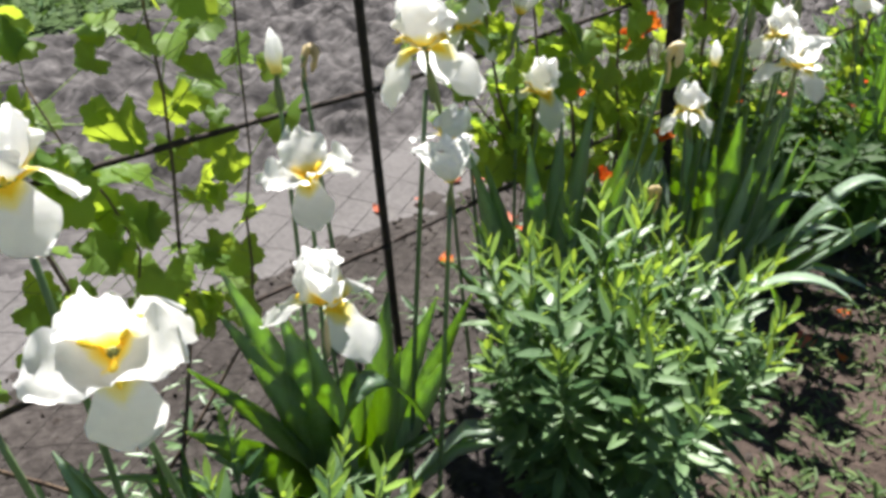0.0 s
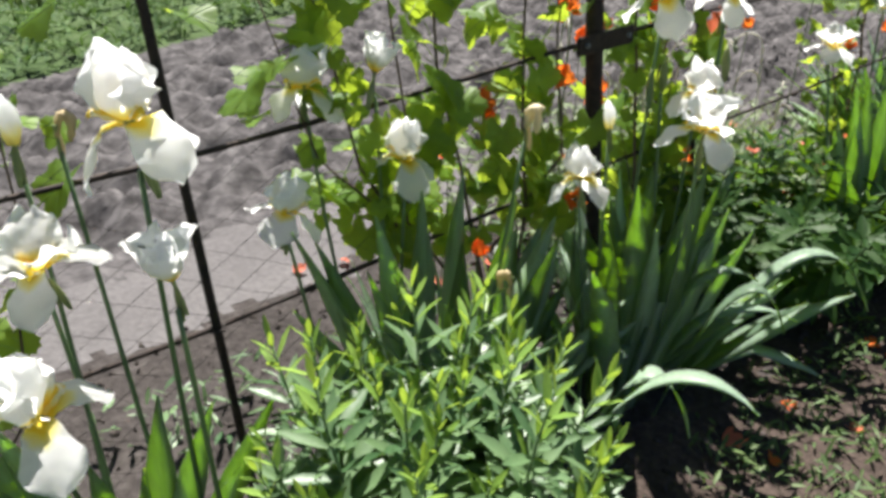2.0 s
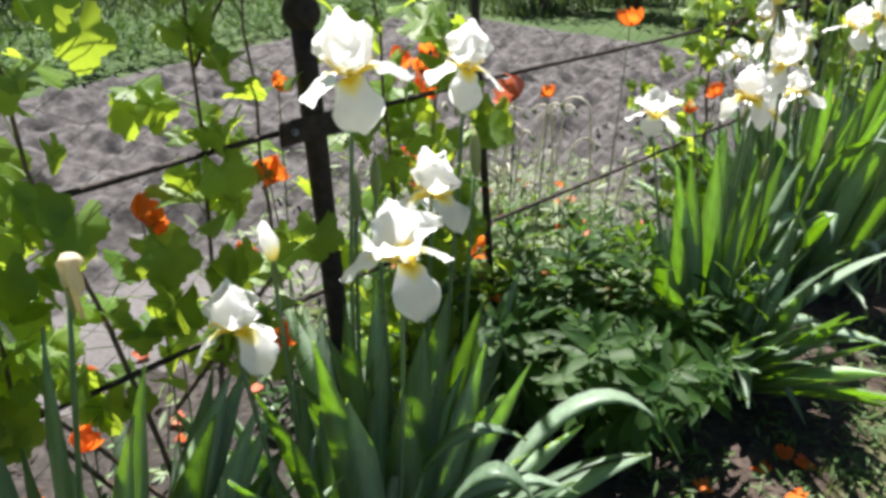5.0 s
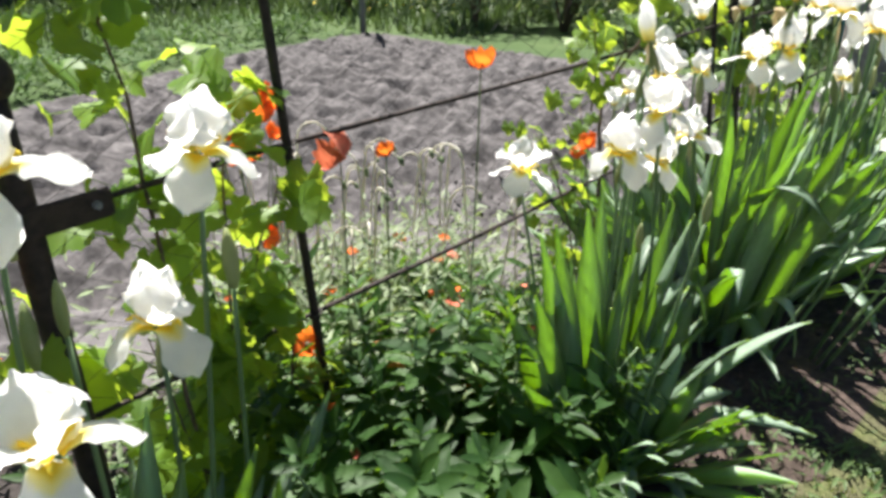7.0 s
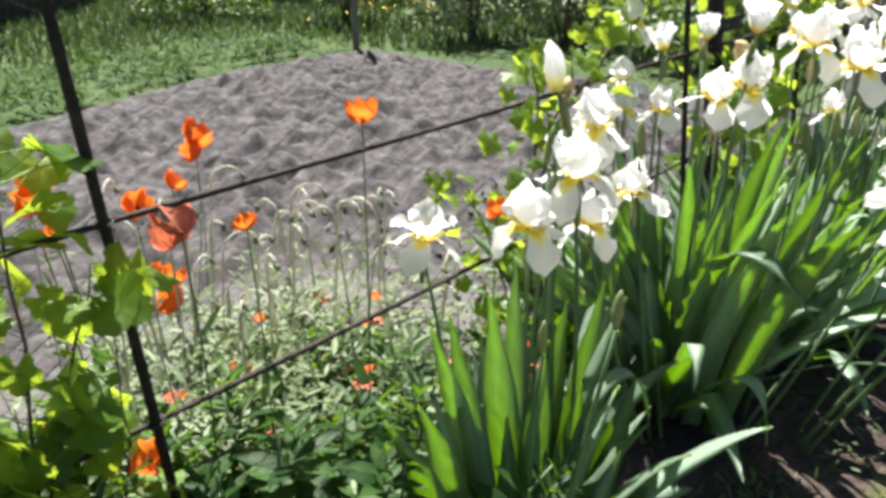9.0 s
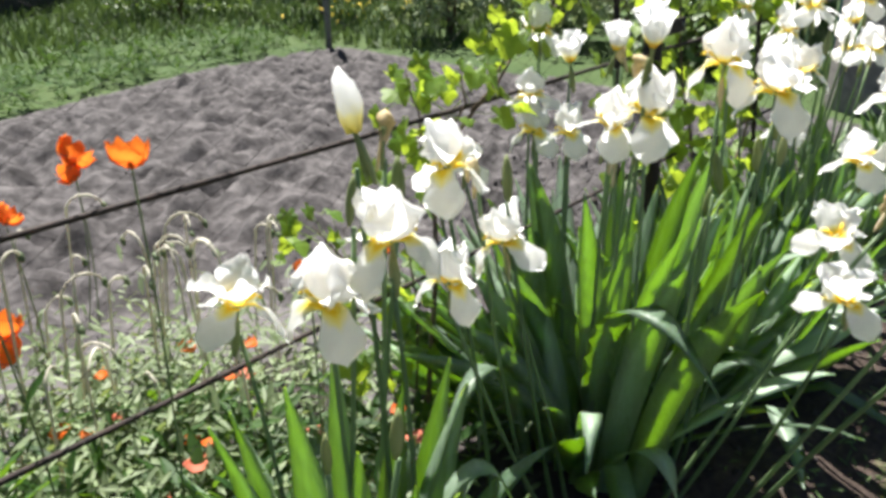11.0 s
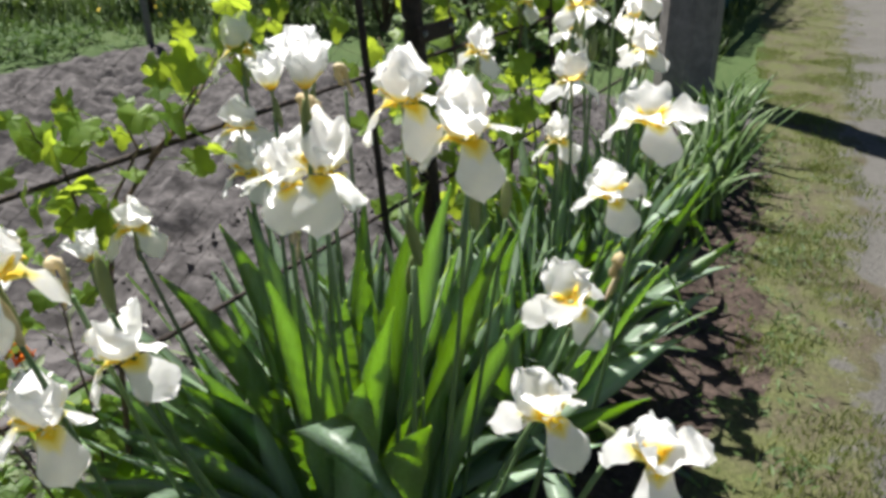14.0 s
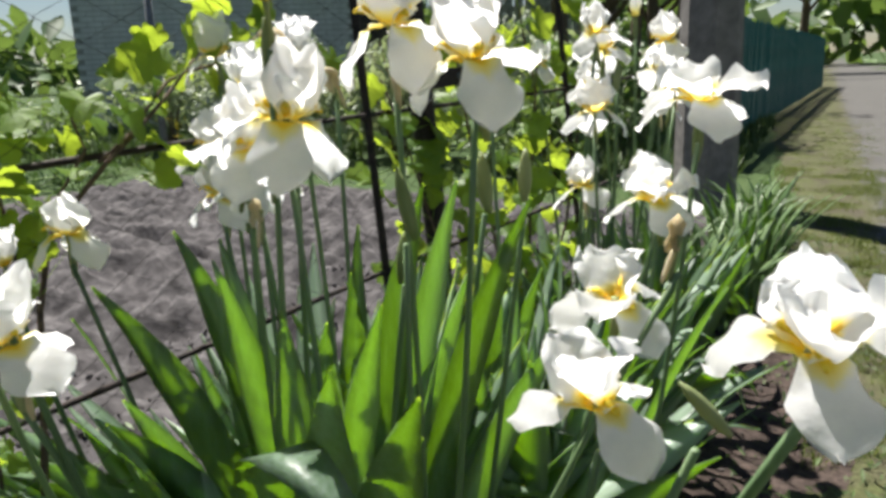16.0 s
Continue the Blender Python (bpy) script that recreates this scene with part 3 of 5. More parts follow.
def arched_leaf(clump, origin, base, bend, tip, width, face=None):
    """One long blade from its foot over a bend to a hanging tip."""
    o = Vector((*origin, 0))
    p0, p1, p2 = (Vector(p) - o for p in (base, bend, tip))
    c = p1 * 2 - (p0 + p2) / 2
    verts, faces, n = [], [], 14
    for i in range(n + 1):
        u = i / n
        p = p0 * (1 - u) ** 2 + c * 2 * u * (1 - u) + p2 * u * u
        d = ((c - p0) * (1 - u) + (p2 - c) * u).normalized()
        side = d.cross(Vector((0, 0, 1)) if face is None else Vector((math.cos(radians(face)), math.sin(radians(face)), 0.15 + 0.5 * (face % 7) / 7))).normalized()
        up = side.cross(d)
        w = width * (0.70 + 0.30 * math.sin(math.pi * min(1, u * 1.1))) * min(1, (1.015 - u) / 0.28) ** 0.8 / 2
        verts += [p - side * w + up * 0.002, p + up * 0.0005, p + side * w + up * 0.002, p - up * 0.0015]
    for i in range(n):
        for k in range(4):
            a, b2 = i * 4 + k, i * 4 + (k + 1) % 4
            faces.append((a, b2, b2 + 4, a + 4))
    part("leaf", mesh_of("iris_leaf", verts, faces, IRIS_LEAF), clump)


def iris_clump(cx, cy, fans, spread, tall, blooms, label, arching=0.2, skirt=4, hanging=(), blades=(), gather=0.45):
    clump = thing("iris_clump", cx, cy, 0, label, "iris", "irises along the fence")
    for k in range(fans):
        a, r = uni(0, 2 * math.pi), spread * math.sqrt(uni(0.02, 1))
        bx, by = r * math.cos(a), r * math.sin(a) * 0.8
        out = math.degrees(math.atan2(by, bx))
        face = rnd.choice((225, 45, 45, out)) + uni(-50, 50)
        side = r / spread * math.sin(radians(out - face))
        lean = 11 + 24 * r / spread * max(-0.3, math.cos(radians(out - face))) + uni(-6, 10)
        count = rnd.randint(4, 6)
        for i in range(count):
            s = (i - (count - 1) / 2) / (count / 2)
            outer = abs(s) > 0.6 and rnd.random() < arching
            me = rnd.choice(LEAVES[4:8] if outer else (LEAVES[0:4] + LEAVES[8:]))
            size = tall / 0.5 * uni(0.74, 1.06) * (1 - 0.20 * abs(s))
            wide = size * uni(0.72, 1.12)
            foot = (bx - s * 0.026 * math.sin(math.radians(face)), by + s * 0.026 * math.cos(math.radians(face)), -0.015)
            m = pose(*foot, 0, 0, face) @ pose(0, 0, 0, -s * 30 - side * 34 + uni(-7, 7), lean + uni(-9, 9), uni(-16, 16))
            part("leaf", me, clump, m @ Matrix.Diagonal((size, wide, size, 1)))
    for k in range(skirt):
        turn = uni(205, 345)
        size = tall / 0.5 * uni(0.62, 0.95)
        part("leaf", rnd.choice(LEAVES[1:5] + LEAVES[6:8]), clump, pose(spread * 0.8 * math.cos(radians(turn)), spread * 0.7 * math.sin(radians(turn)), -0.01, 0, uni(28, 58), turn) @ pose(0, 0, 0, 0, 0, uni(-30, 30)) @ Matrix.Diagonal((size, size * uni(0.9, 1.25), size, 1)))
    for tx, ty, tz in blades:
        base = Vector((cx + (tx - cx) * gather + uni(-0.02, 0.02), cy + (ty - cy) * gather + uni(-0.03, 0.03), -0.01))
        tip = Vector((tx, ty, tz))
        arched_leaf(clump, (cx, cy), base, base.lerp(tip, 0.5) + (base - tip) * uni(-0.02, 0.02) + Vector(((tx - cx) * -0.10, 0, 0)), tip, uni(0.046, 0.062), uni(195, 265))
    for k in range(fans * 2 // 3):
        turn, size = uni(-75, 20), tall / 0.5 * uni(0.70, 0.98)
        fx, fy = spread * uni(-0.3, 0.7) * math.cos(radians(turn)), spread * uni(-0.3, 0.6) * math.sin(radians(turn))
        part("leaf", rnd.choice(LEAVES[0:3] + LEAVES[8:9]), clump, pose(fx, fy, -0.01, 0, uni(22, 46), turn) @ pose(0, 0, 0, 0, 0, uni(-25, 25)) @ Matrix.Diagonal((size, size * uni(0.85, 1.15), size, 1)))
    for base, bend, tip, width, *face in hanging:
        arched_leaf(clump, (cx, cy), base, bend, tip, width, *face)
    for x, y, z, state, size, yaw, tilt, foot in blooms:
        bx, by = foot or (x + (cx - x) * 0.38 + uni(-0.05, 0.05), y + (cy - y) * 0.38 + uni(-0.05, 0.05))
        at = (x - cx, y - cy, z)
        iris_bloom(clump, at, state, size, yaw, tilt)
        iris_stem(clump, (bx - cx, by - cy, -0.02), (at[0], at[1], z - 0.042 * size))
    return clump


def b(x, y, z, state="open", size=1.0, yaw=None, tilt=0.0, foot=None):
    return (x, y, z, state, size, yaw, tilt, foot)


iris_clump(-0.02, 0.55, 4, 0.10, 0.46, [b(-0.10, 0.435, 0.738, "star", 1.05, 315, 30, (0.06, 0.52)), b(-0.115, 0.55, 0.85, "dome", 0.95), b(-0.19, 0.50, 0.72, "green")],
           "small clump of white bearded irises in dark soil")
iris_clump(0.33, 0.73, 2, 0.12, 0.42, [b(0.303, 0.759, 0.647, "star", 1.1, 300, 18), b(0.327, 0.86, 0.78, "bud", 0.95), b(0.38, 0.87, 0.785, "wilted", 0.8), b(0.240, 0.636, 0.522, "star", 1.3, 85, 0), b(0.401, 0.619, 0.85, "dome", 1.2),
           b(0.396, 0.563, 0.69, "cup", 0.95)], "white bearded iris clump with broad grey-green sword leaves", 0.3, 3,
           [((0.22, 0.64, 0), (0.24, 0.57, 0.42), (0.41, 0.58, 0.17), 0.046)],
           [(0.10, 0.68, 0.55), (0.11, 0.63, 0.50), (0.20, 0.63, 0.49), (0.54, 0.65, 0.40), (0.02, 0.65, 0.42), (0.19, 0.69, 0.52), (0.28, 0.65, 0.42), (0.39, 0.69, 0.45), (0.46, 0.61, 0.34), (-0.03, 0.62, 0.34), (0.12, 0.70, 0.60), (0.03, 0.63, 0.53), (0.44, 0.63, 0.45), (0.15, 0.57, 0.47), (0.33, 0.59, 0.43)], 0.22)
iris_clump(0.96, 0.76, 6, 0.16, 0.44, [b(0.702, 0.876, 0.562, "open", 1.15), b(0.791, 0.937, 0.751, "dome", 1.1), b(0.918, 0.91, 0.765, "cup", 1.0), b(0.942, 0.858, 0.608, "open", 1.15), b(1.012, 0.626, 0.735, "wilted", 0.95),
           b(0.90, 0.53, 0.52, "wilted", 0.75)], "white iris clump with upright leaves in front of the grape vine", 0.1, 0, (),
           [(0.66, 0.78, 0.58), (0.62, 0.72, 0.48), (0.70, 0.78, 0.55), (0.76, 0.72, 0.50), (0.82, 0.78, 0.56), (0.86, 0.72, 0.49), (0.92, 0.78, 0.58), (1.02, 0.78, 0.60), (0.95, 0.70, 0.50), (0.72, 0.70, 0.43), (1.08, 0.70, 0.48), (1.12, 0.74, 0.52), (1.18, 0.68, 0.44), (1.24, 0.74, 0.45), (0.68, 0.68, 0.40), (1.01, 0.66, 0.40)])
iris_clump(1.46, 0.66, 9, 0.16, 0.48, [b(1.219, 0.669, 0.56, "dome"), b(1.279, 0.66, 0.655, "bud", 0.85), b(1.398, 0.536, 0.65, "star", 1.2), b(1.579, 0.668, 0.66, "dome", 1.05), b(1.446, 0.695, 0.864, "dome", 1.2), b(1.667, 0.688, 0.846, "dome", 1.05),
           b(1.691, 0.682, 0.72, "green", 1.3), b(1.455, 0.705, 0.70, "green", 1.3), b(1.49, 0.70, 0.72, "green", 1.1)], "dense white iris clump with leaves arching over the lawn edge", 0.35, 5,
           [((1.08, 0.52, 0), (1.12, 0.38, 0.30), (1.18, 0.22, 0.30), 0.050), ((1.14, 0.54, 0), (1.15, 0.42, 0.28), (1.24, 0.36, 0.12), 0.052), ((1.42, 0.58, 0), (1.50, 0.50, 0.22), (1.63, 0.37, 0.22), 0.044),
            ((1.42, 0.62, 0), (1.49, 0.55, 0.28), (1.60, 0.46, 0.29), 0.040), ((1.50, 0.54, 0), (1.70, 0.43, 0.33), (1.866, 0.312, 0.18), 0.045), ((1.38, 0.52, 0), (1.43, 0.42, 0.34), (1.50, 0.34, 0.26), 0.042)],
           [(1.19, 0.58, 0.52), (1.28, 0.58, 0.56), (1.35, 0.60, 0.58), (1.30, 0.54, 0.48), (1.84, 0.689, 0.43), (1.70, 0.54, 0.36), (1.48, 0.58, 0.50), (1.55, 0.60, 0.52), (1.60, 0.56, 0.43), (1.40, 0.54, 0.45), (1.12, 0.54, 0.45), (1.66, 0.62, 0.47)])
iris_clump(2.48, 0.57, 5, 0.14, 0.50, [b(2.461, 0.788, 0.613, "star", 1.05), b(2.454, 0.561, 0.70, "dome", 1.05), b(2.527, 0.527, 0.768, "dome", 1.05), b(2.507, 0.558, 0.905, "bud", 1.10, 225, 14), b(2.576, 0.586, 0.885, "wilted", 0.85), b(2.36, 0.46, 0.60, "green", 0.9),
           b(2.499, 0.56, 0.83, "green"), b(2.625, 0.616, 0.81, "green", 1.2), b(2.366, 0.351, 0.68, "green", 0.9)],
           "white iris clump with tall pale-backed sword leaves", 0.25, 10,
           [((2.42, 0.52, 0), (2.52, 0.40, 0.24), (2.542, 0.299, 0.37), 0.046), ((2.34, 0.48, 0), (2.38, 0.34, 0.17), (2.40, 0.20, 0.26), 0.050), ((2.50, 0.56, 0), (2.60, 0.49, 0.38), (2.68, 0.44, 0.30), 0.040), ((2.44, 0.54, 0), (2.52, 0.50, 0.33), (2.59, 0.46, 0.57), 0.044), ((2.46, 0.50, 0), (2.60, 0.37, 0.24), (2.709, 0.238, 0.363), 0.046), ((2.40, 0.48, 0), (2.52, 0.42, 0.16), (2.62, 0.36, 0.24), 0.046), ((2.40, 0.50, 0), (2.48, 0.47, 0.25), (2.54, 0.43, 0.44), 0.046), ((2.48, 0.54, 0), (2.63, 0.50, 0.26), (2.774, 0.442, 0.376), 0.044)],
           [(2.62, 0.52, 0.57), (2.65, 0.46, 0.38), (2.52, 0.49, 0.43), (2.50, 0.62, 0.62), (2.40, 0.59, 0.60), (2.34, 0.62, 0.58), (2.24, 0.59, 0.48), (2.20, 0.62, 0.46), (2.68, 0.54, 0.49), (2.57, 0.56, 0.54), (2.32, 0.64, 0.56), (2.45, 0.52, 0.51), (2.54, 0.50, 0.34), (2.127, 0.527, 0.371)])
iris_clump(3.28, 0.68, 14, 0.19, 0.66, [b(2.735, 0.625, 0.605, "open", 1, None, 0, (2.98, 0.58)), b(2.832, 0.599, 0.65, "open", 1, None, 0, (3.02, 0.56)), b(2.732, 0.628, 0.79, "dome", 1.1, None, 0, (2.86, 0.62)), b(2.82, 0.586, 0.775, "green", 1.2, None, 0, (3.0, 0.58)),
           b(2.805, 0.63, 0.77, "wilted", 0.7), b(3.042, 0.869, 0.679, "dome", 0.85), b(2.96, 0.865, 0.66, "cup", 0.7), b(3.085, 0.505, 0.818, "open", 1.15), b(3.09, 0.575, 0.79, "open", 1.0), b(3.068, 0.50, 0.935, "cup", 1.05), b(3.12, 0.53, 0.89, "wilted", 0.9),
           b(3.09, 0.56, 0.725, "wilted", 0.6), b(3.151, 0.418, 0.905, "dome", 1.1), b(3.161, 0.332, 0.87, "open", 1.1), b(3.13, 0.398, 0.75, "green", 1.2), b(3.14, 0.41, 0.69, "green", 0.9), b(3.253, 0.382, 0.755, "green", 1.1), b(3.307, 0.36, 0.755, "green", 1.0),
           b(3.246, 0.763, 0.715, "open", 0.9)], "large full white iris clump, leaves spilling onto bare soil", 0.4, 5,
           [((3.20, 0.62, 0), (2.990, 0.47, 0.505), (2.966, 0.271, 0.434), 0.064), ((3.28, 0.74, 0.0), (3.219, 0.752, 0.389), (3.127, 0.771, 0.678), 0.052, 225),
            ((3.22, 0.72, 0.0), (3.14, 0.748, 0.365), (3.02, 0.79, 0.63), 0.052, 225),
            ((3.18, 0.62, 0.0), (3.127, 0.609, 0.39), (3.047, 0.593, 0.679), 0.048, 220),
            ((3.16, 0.6, 0.0), (3.115, 0.558, 0.369), (3.047, 0.494, 0.638), 0.056, 215),
            ((3.12, 0.54, 0.0), (3.06, 0.466, 0.366), (2.969, 0.355, 0.633), 0.064, 215),
            ((3.12, 0.48, 0.0), (3.038, 0.377, 0.38), (2.914, 0.223, 0.661), 0.066, 210),
            ((3.2, 0.6, 0.0), (3.172, 0.533, 0.366), (3.129, 0.433, 0.631), 0.046, 230),
            ((3.24, 0.52, 0.0), (3.236, 0.436, 0.418), (3.23, 0.311, 0.737), 0.048, 235),
            ((3.26, 0.5, 0.0), (3.308, 0.436, 0.322), (3.379, 0.34, 0.544), 0.052, 240),
            ((3.32, 0.6, 0.0), (3.339, 0.558, 0.412), (3.367, 0.495, 0.725), 0.048, 225),
            ((3.28, 0.62, 0.0), (3.288, 0.572, 0.415), (3.3, 0.5, 0.73), 0.050, 222),
            ((3.12, 0.6, 0.0), (3.04, 0.682, 0.25), (2.919, 0.806, 0.4), 0.050, 212),
            ((3.14, 0.615, 0.0), (3.01, 0.701, 0.23), (2.815, 0.831, 0.36), 0.052, 218),
            ((3.16, 0.63, 0.0), (3.081, 0.658, 0.3), (2.963, 0.699, 0.5), 0.054, 224),
            ((3.12, 0.645, 0.0), (3.066, 0.665, 0.31), (2.985, 0.696, 0.52), 0.056, 212),
            ((3.14, 0.66, 0.0), (3.066, 0.774, 0.25), (2.955, 0.946, 0.4), 0.050, 218),
            ((3.16, 0.675, 0.0), (3.079, 0.785, 0.23), (2.958, 0.951, 0.36), 0.052, 224),
            ((3.12, 0.69, 0.0), (3.076, 0.737, 0.28), (3.009, 0.808, 0.46), 0.054, 212),
            ((3.14, 0.705, 0.0), (3.084, 0.711, 0.26), (3.001, 0.72, 0.42), 0.056, 218),
            ((3.12, 0.58, 0), (3.02, 0.40, 0.24), (3.02, 0.33, 0.10), 0.040), ((3.10, 0.60, 0), (2.97, 0.50, 0.30), (2.87, 0.44, 0.26), 0.040),
            ((3.34, 0.54, 0), (3.40, 0.42, 0.40), (3.46, 0.32, 0.50), 0.044), ((3.30, 0.50, 0), (3.34, 0.40, 0.28), (3.44, 0.28, 0.15), 0.046), ((3.06, 0.70, 0), (2.90, 0.67, 0.36), (2.70, 0.63, 0.26), 0.040), ((3.16, 0.56, 0), (3.25, 0.34, 0.26), (3.40, 0.22, 0.30), 0.046)])
iris_clump(3.64, 0.58, 12, 0.18, 0.60, [b(3.545, 0.237, 0.81, "star", 1.15, 285, 18), b(3.536, 0.286, 0.68, "star", 1.0, 270, 12), b(3.28, 0.239, 0.62, "star", 0.95, 300, 20, (3.16, 0.42)), b(3.03, 0.148, 0.625, "star", 0.85, 293, 22, (3.22, 0.34)), b(2.881, -0.009, 0.748, "star", 0.64, 262, 26, (3.18, 0.30)),
           b(3.255, 0.165, 0.70, "wilted", 0.75, None, 0, (3.14, 0.44)), b(3.0, 0.07, 0.66, "green", 0.8, None, 40, (3.2, 0.32)), b(3.676, 0.63, 0.865, "open", 0.8)], "white iris clump leaning out over the grass edge", 0.3, 4,
           [((3.66, 0.44, 0), (3.62, 0.30, 0.36), (3.59, 0.20, 0.56), 0.042), ((3.7, 0.46, 0), (3.86, 0.34, 0.30), (4.02, 0.24, 0.22), 0.042)])
iris_clump(3.46, 0.88, 6, 0.10, 0.50, [b(3.335, 0.935, 0.755, "open", 1.0), b(3.309, 0.90, 0.683, "open", 1.0), b(3.345, 0.922, 0.895, "open", 0.95), b(3.305, 0.81, 0.85, "cup", 0.95), b(3.295, 0.70, 0.885, "cup", 0.85), b(3.45, 0.774, 0.858, "wilted", 0.8)], "white irises standing against the wire fence", 0.1)
iris_clump(4.02, 0.66, 13, 0.16, 0.54, [b(3.92, 0.545, 0.772, "open", 1.05), b(3.965, 0.585, 0.618, "open", 0.95), b(3.972, 0.569, 0.918, "open", 0.9), b(4.13, 0.46, 0.81, "open", 0.9), b(4.05, 0.60, 0.74, "green"), b(3.97, 0.52, 0.85, "green")], "white iris clump beside the thick fence post", 0.25, 2,
           [((4.0, 0.50, 0), (4.08, 0.40, 0.30), (4.20, 0.30, 0.10), 0.042)])
iris_clump(4.42, 0.68, 13, 0.18, 0.54, [b(4.23, 0.50, 0.79, "open", 1.0), b(4.35, 0.75, 0.805, "open", 0.95), b(4.20, 0.646, 0.89, "open", 0.95), b(4.424, 0.602, 0.837, "open", 1.0), b(4.33, 0.55, 0.905, "open", 1.0), b(4.368, 0.90, 0.865, "open", 0.9), b(4.27, 0.60, 0.97, "bud", 0.9), b(4.5, 0.62, 0.75, "open", 0.9), b(4.6, 0.85, 0.81, "open", 0.85)],
           "tall white iris clump near the concrete pole", 0.2, 2,
           [((4.40, 0.58, 0), (4.50, 0.46, 0.28), (4.66, 0.36, 0.08), 0.040), ((4.30, 0.60, 0), (4.38, 0.50, 0.28), (4.46, 0.44, 0.26), 0.040)])


# ---- green shrub with narrow leaves ----
def lance(length, width, curl=0.25):
    """A narrow leaf that bends down: six corners, four faces a side."""
    v, f = [], []
    for i, (u, w) in enumerate(((0, 0.15), (0.3, 0.85), (0.6, 1.0), (0.85, 0.55), (1.0, 0.04))):
        z = math.sin(u * curl * 2) * 0.12 * length - curl * length * u * u * 0.5
        v += [(u * length, -w * width / 2, z + 0.12 * width), (u * length, 0, z), (u * length, w * width / 2, z + 0.12 * width)]
    for i in range(4):
        a = i * 3
        f += [(a, a + 1, a + 4, a + 3), (a + 1, a + 2, a + 5, a + 4)]
    return v, f


LANCE_V, LANCE_F = lance(1.0, 0.23)
BROAD_V, BROAD_F = lance(1.0, 0.40, 0.4)


def leafy_stem(name, height, first, count, size, mat, seed, tip=None, flat=28, shape=(LANCE_V, LANCE_F), turn=137.5):
    """The leaves of one upright stem, as one mesh, with a bare stem of its own."""
    r = random.Random(seed)
    ms = []
    for i in range(count):
        u = i / (count - 1)
        z = height * (first + (1 - first) * u)
        sz = size * (0.75 + 0.5 * math.sin(math.pi * min(1, u * 0.9 + 0.05))) * (1 - 0.45 * max(0, u - 0.75) * 4 * 0.8) * r.uniform(0.85, 1.15)
        up = flat * -1 + (1 - u) * 25 - u ** 5 * 45 + r.uniform(-12, 12)
        ms.append(pose(0.02 * math.sin(z * 5 + seed), 0.02 * math.cos(z * 4 + seed) - 0.02, z, r.uniform(-15, 15), up, i * turn + r.uniform(-15, 15)) @ Matrix.Scale(sz, 4))
    cut = int(count * 0.86) if tip else count
    out = [scatter(name, *shape, ms[:cut], mat, True)]
    if tip:
        out.append(scatter("tip_leaves", *shape, ms[cut:], tip, True))
    return out


def stem_mesh(height, seed, radius, mat):
    pts = [(0.02 * math.sin(z * 5 + seed), 0.02 * math.cos(z * 4 + seed) - 0.02, z) for z in np.linspace(-0.02, height, 8)]
    v, f = tube(pts, [radius * (1.2 - 0.5 * i / 7) for i in range(8)], 5)
    return mesh_of("stem", v, f, mat)


SHRUB_KINDS = [(stem_mesh(h, k, 0.0028, IRIS_STEM), leafy_stem("leaves", h, 0.12, 48, 0.074, ASTER_LEAF, k, ASTER_TIP)) for k, h in enumerate((0.56, 0.50, 0.58, 0.46, 0.53, 0.60))]


def green_shrub(x, y, stems, radius, scale, label):
    bush = thing("green_shrub", x, y, 0, label, "shrub")
    for i in range(stems):
        a, q = i * 2.4, math.sqrt((i + 0.5) / stems)
        me, leaves = SHRUB_KINDS[i % 6]
        m = Matrix.Translation((radius * 0.45 * q * math.cos(a), radius * 0.45 * q * math.sin(a), 0)) @ Matrix.Rotation(radians(19 * q + uni(-3, 3)), 4, Vector((-math.sin(a), math.cos(a), 0))) @ pose(0, 0, 0, 0, 0, uni(0, 360)) @ Matrix.Scale(scale * (1.03 - 0.12 * q * q) * uni(0.92, 1.05), 4)
        st = part("stem", me, bush, m)
        for lm in leaves:
            part(lm.name.split(".")[0], lm, st)
    return bush


green_shrub(0.665, 0.42, 46, 0.21, 0.95, "bushy green shrub of upright stems with narrow pale-tipped leaves")
green_shrub(0.02, 0.45, 14, 0.12, 0.86, "low young green shrub with narrow leaves")

# ---- peony ----
PEONY_SHAPE = lance(1.0, 0.33, 0.45)
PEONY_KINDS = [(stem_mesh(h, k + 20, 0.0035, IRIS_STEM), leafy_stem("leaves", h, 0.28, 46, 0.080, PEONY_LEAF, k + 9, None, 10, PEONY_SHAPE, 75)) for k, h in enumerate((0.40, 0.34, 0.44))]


def peony(x, y, stems, radius, label):
    bush = thing("peony", x, y, 0, label, "peony")
    for i in range(stems):
        a, q = i * 2.4 + 1, math.sqrt((i + 0.5) / stems)
        me, leaves = PEONY_KINDS[i % 3]
        m = Matrix.Translation((radius * 0.6 * q * math.cos(a), radius * 0.6 * q * math.sin(a), 0)) @ Matrix.Rotation(radians(34 * q + uni(-4, 4)), 4, Vector((-math.sin(a), math.cos(a), 0))) @ pose(0, 0, 0, 0, 0, uni(0, 360)) @ Matrix.Scale(uni(0.85, 1.08), 4)
        st = part("stem", me, bush, m)
        for lm in leaves:
            part("leaves", lm, st)


peony(2.08, 0.68, 19, 0.29, "dark glossy green peony bush without blooms")

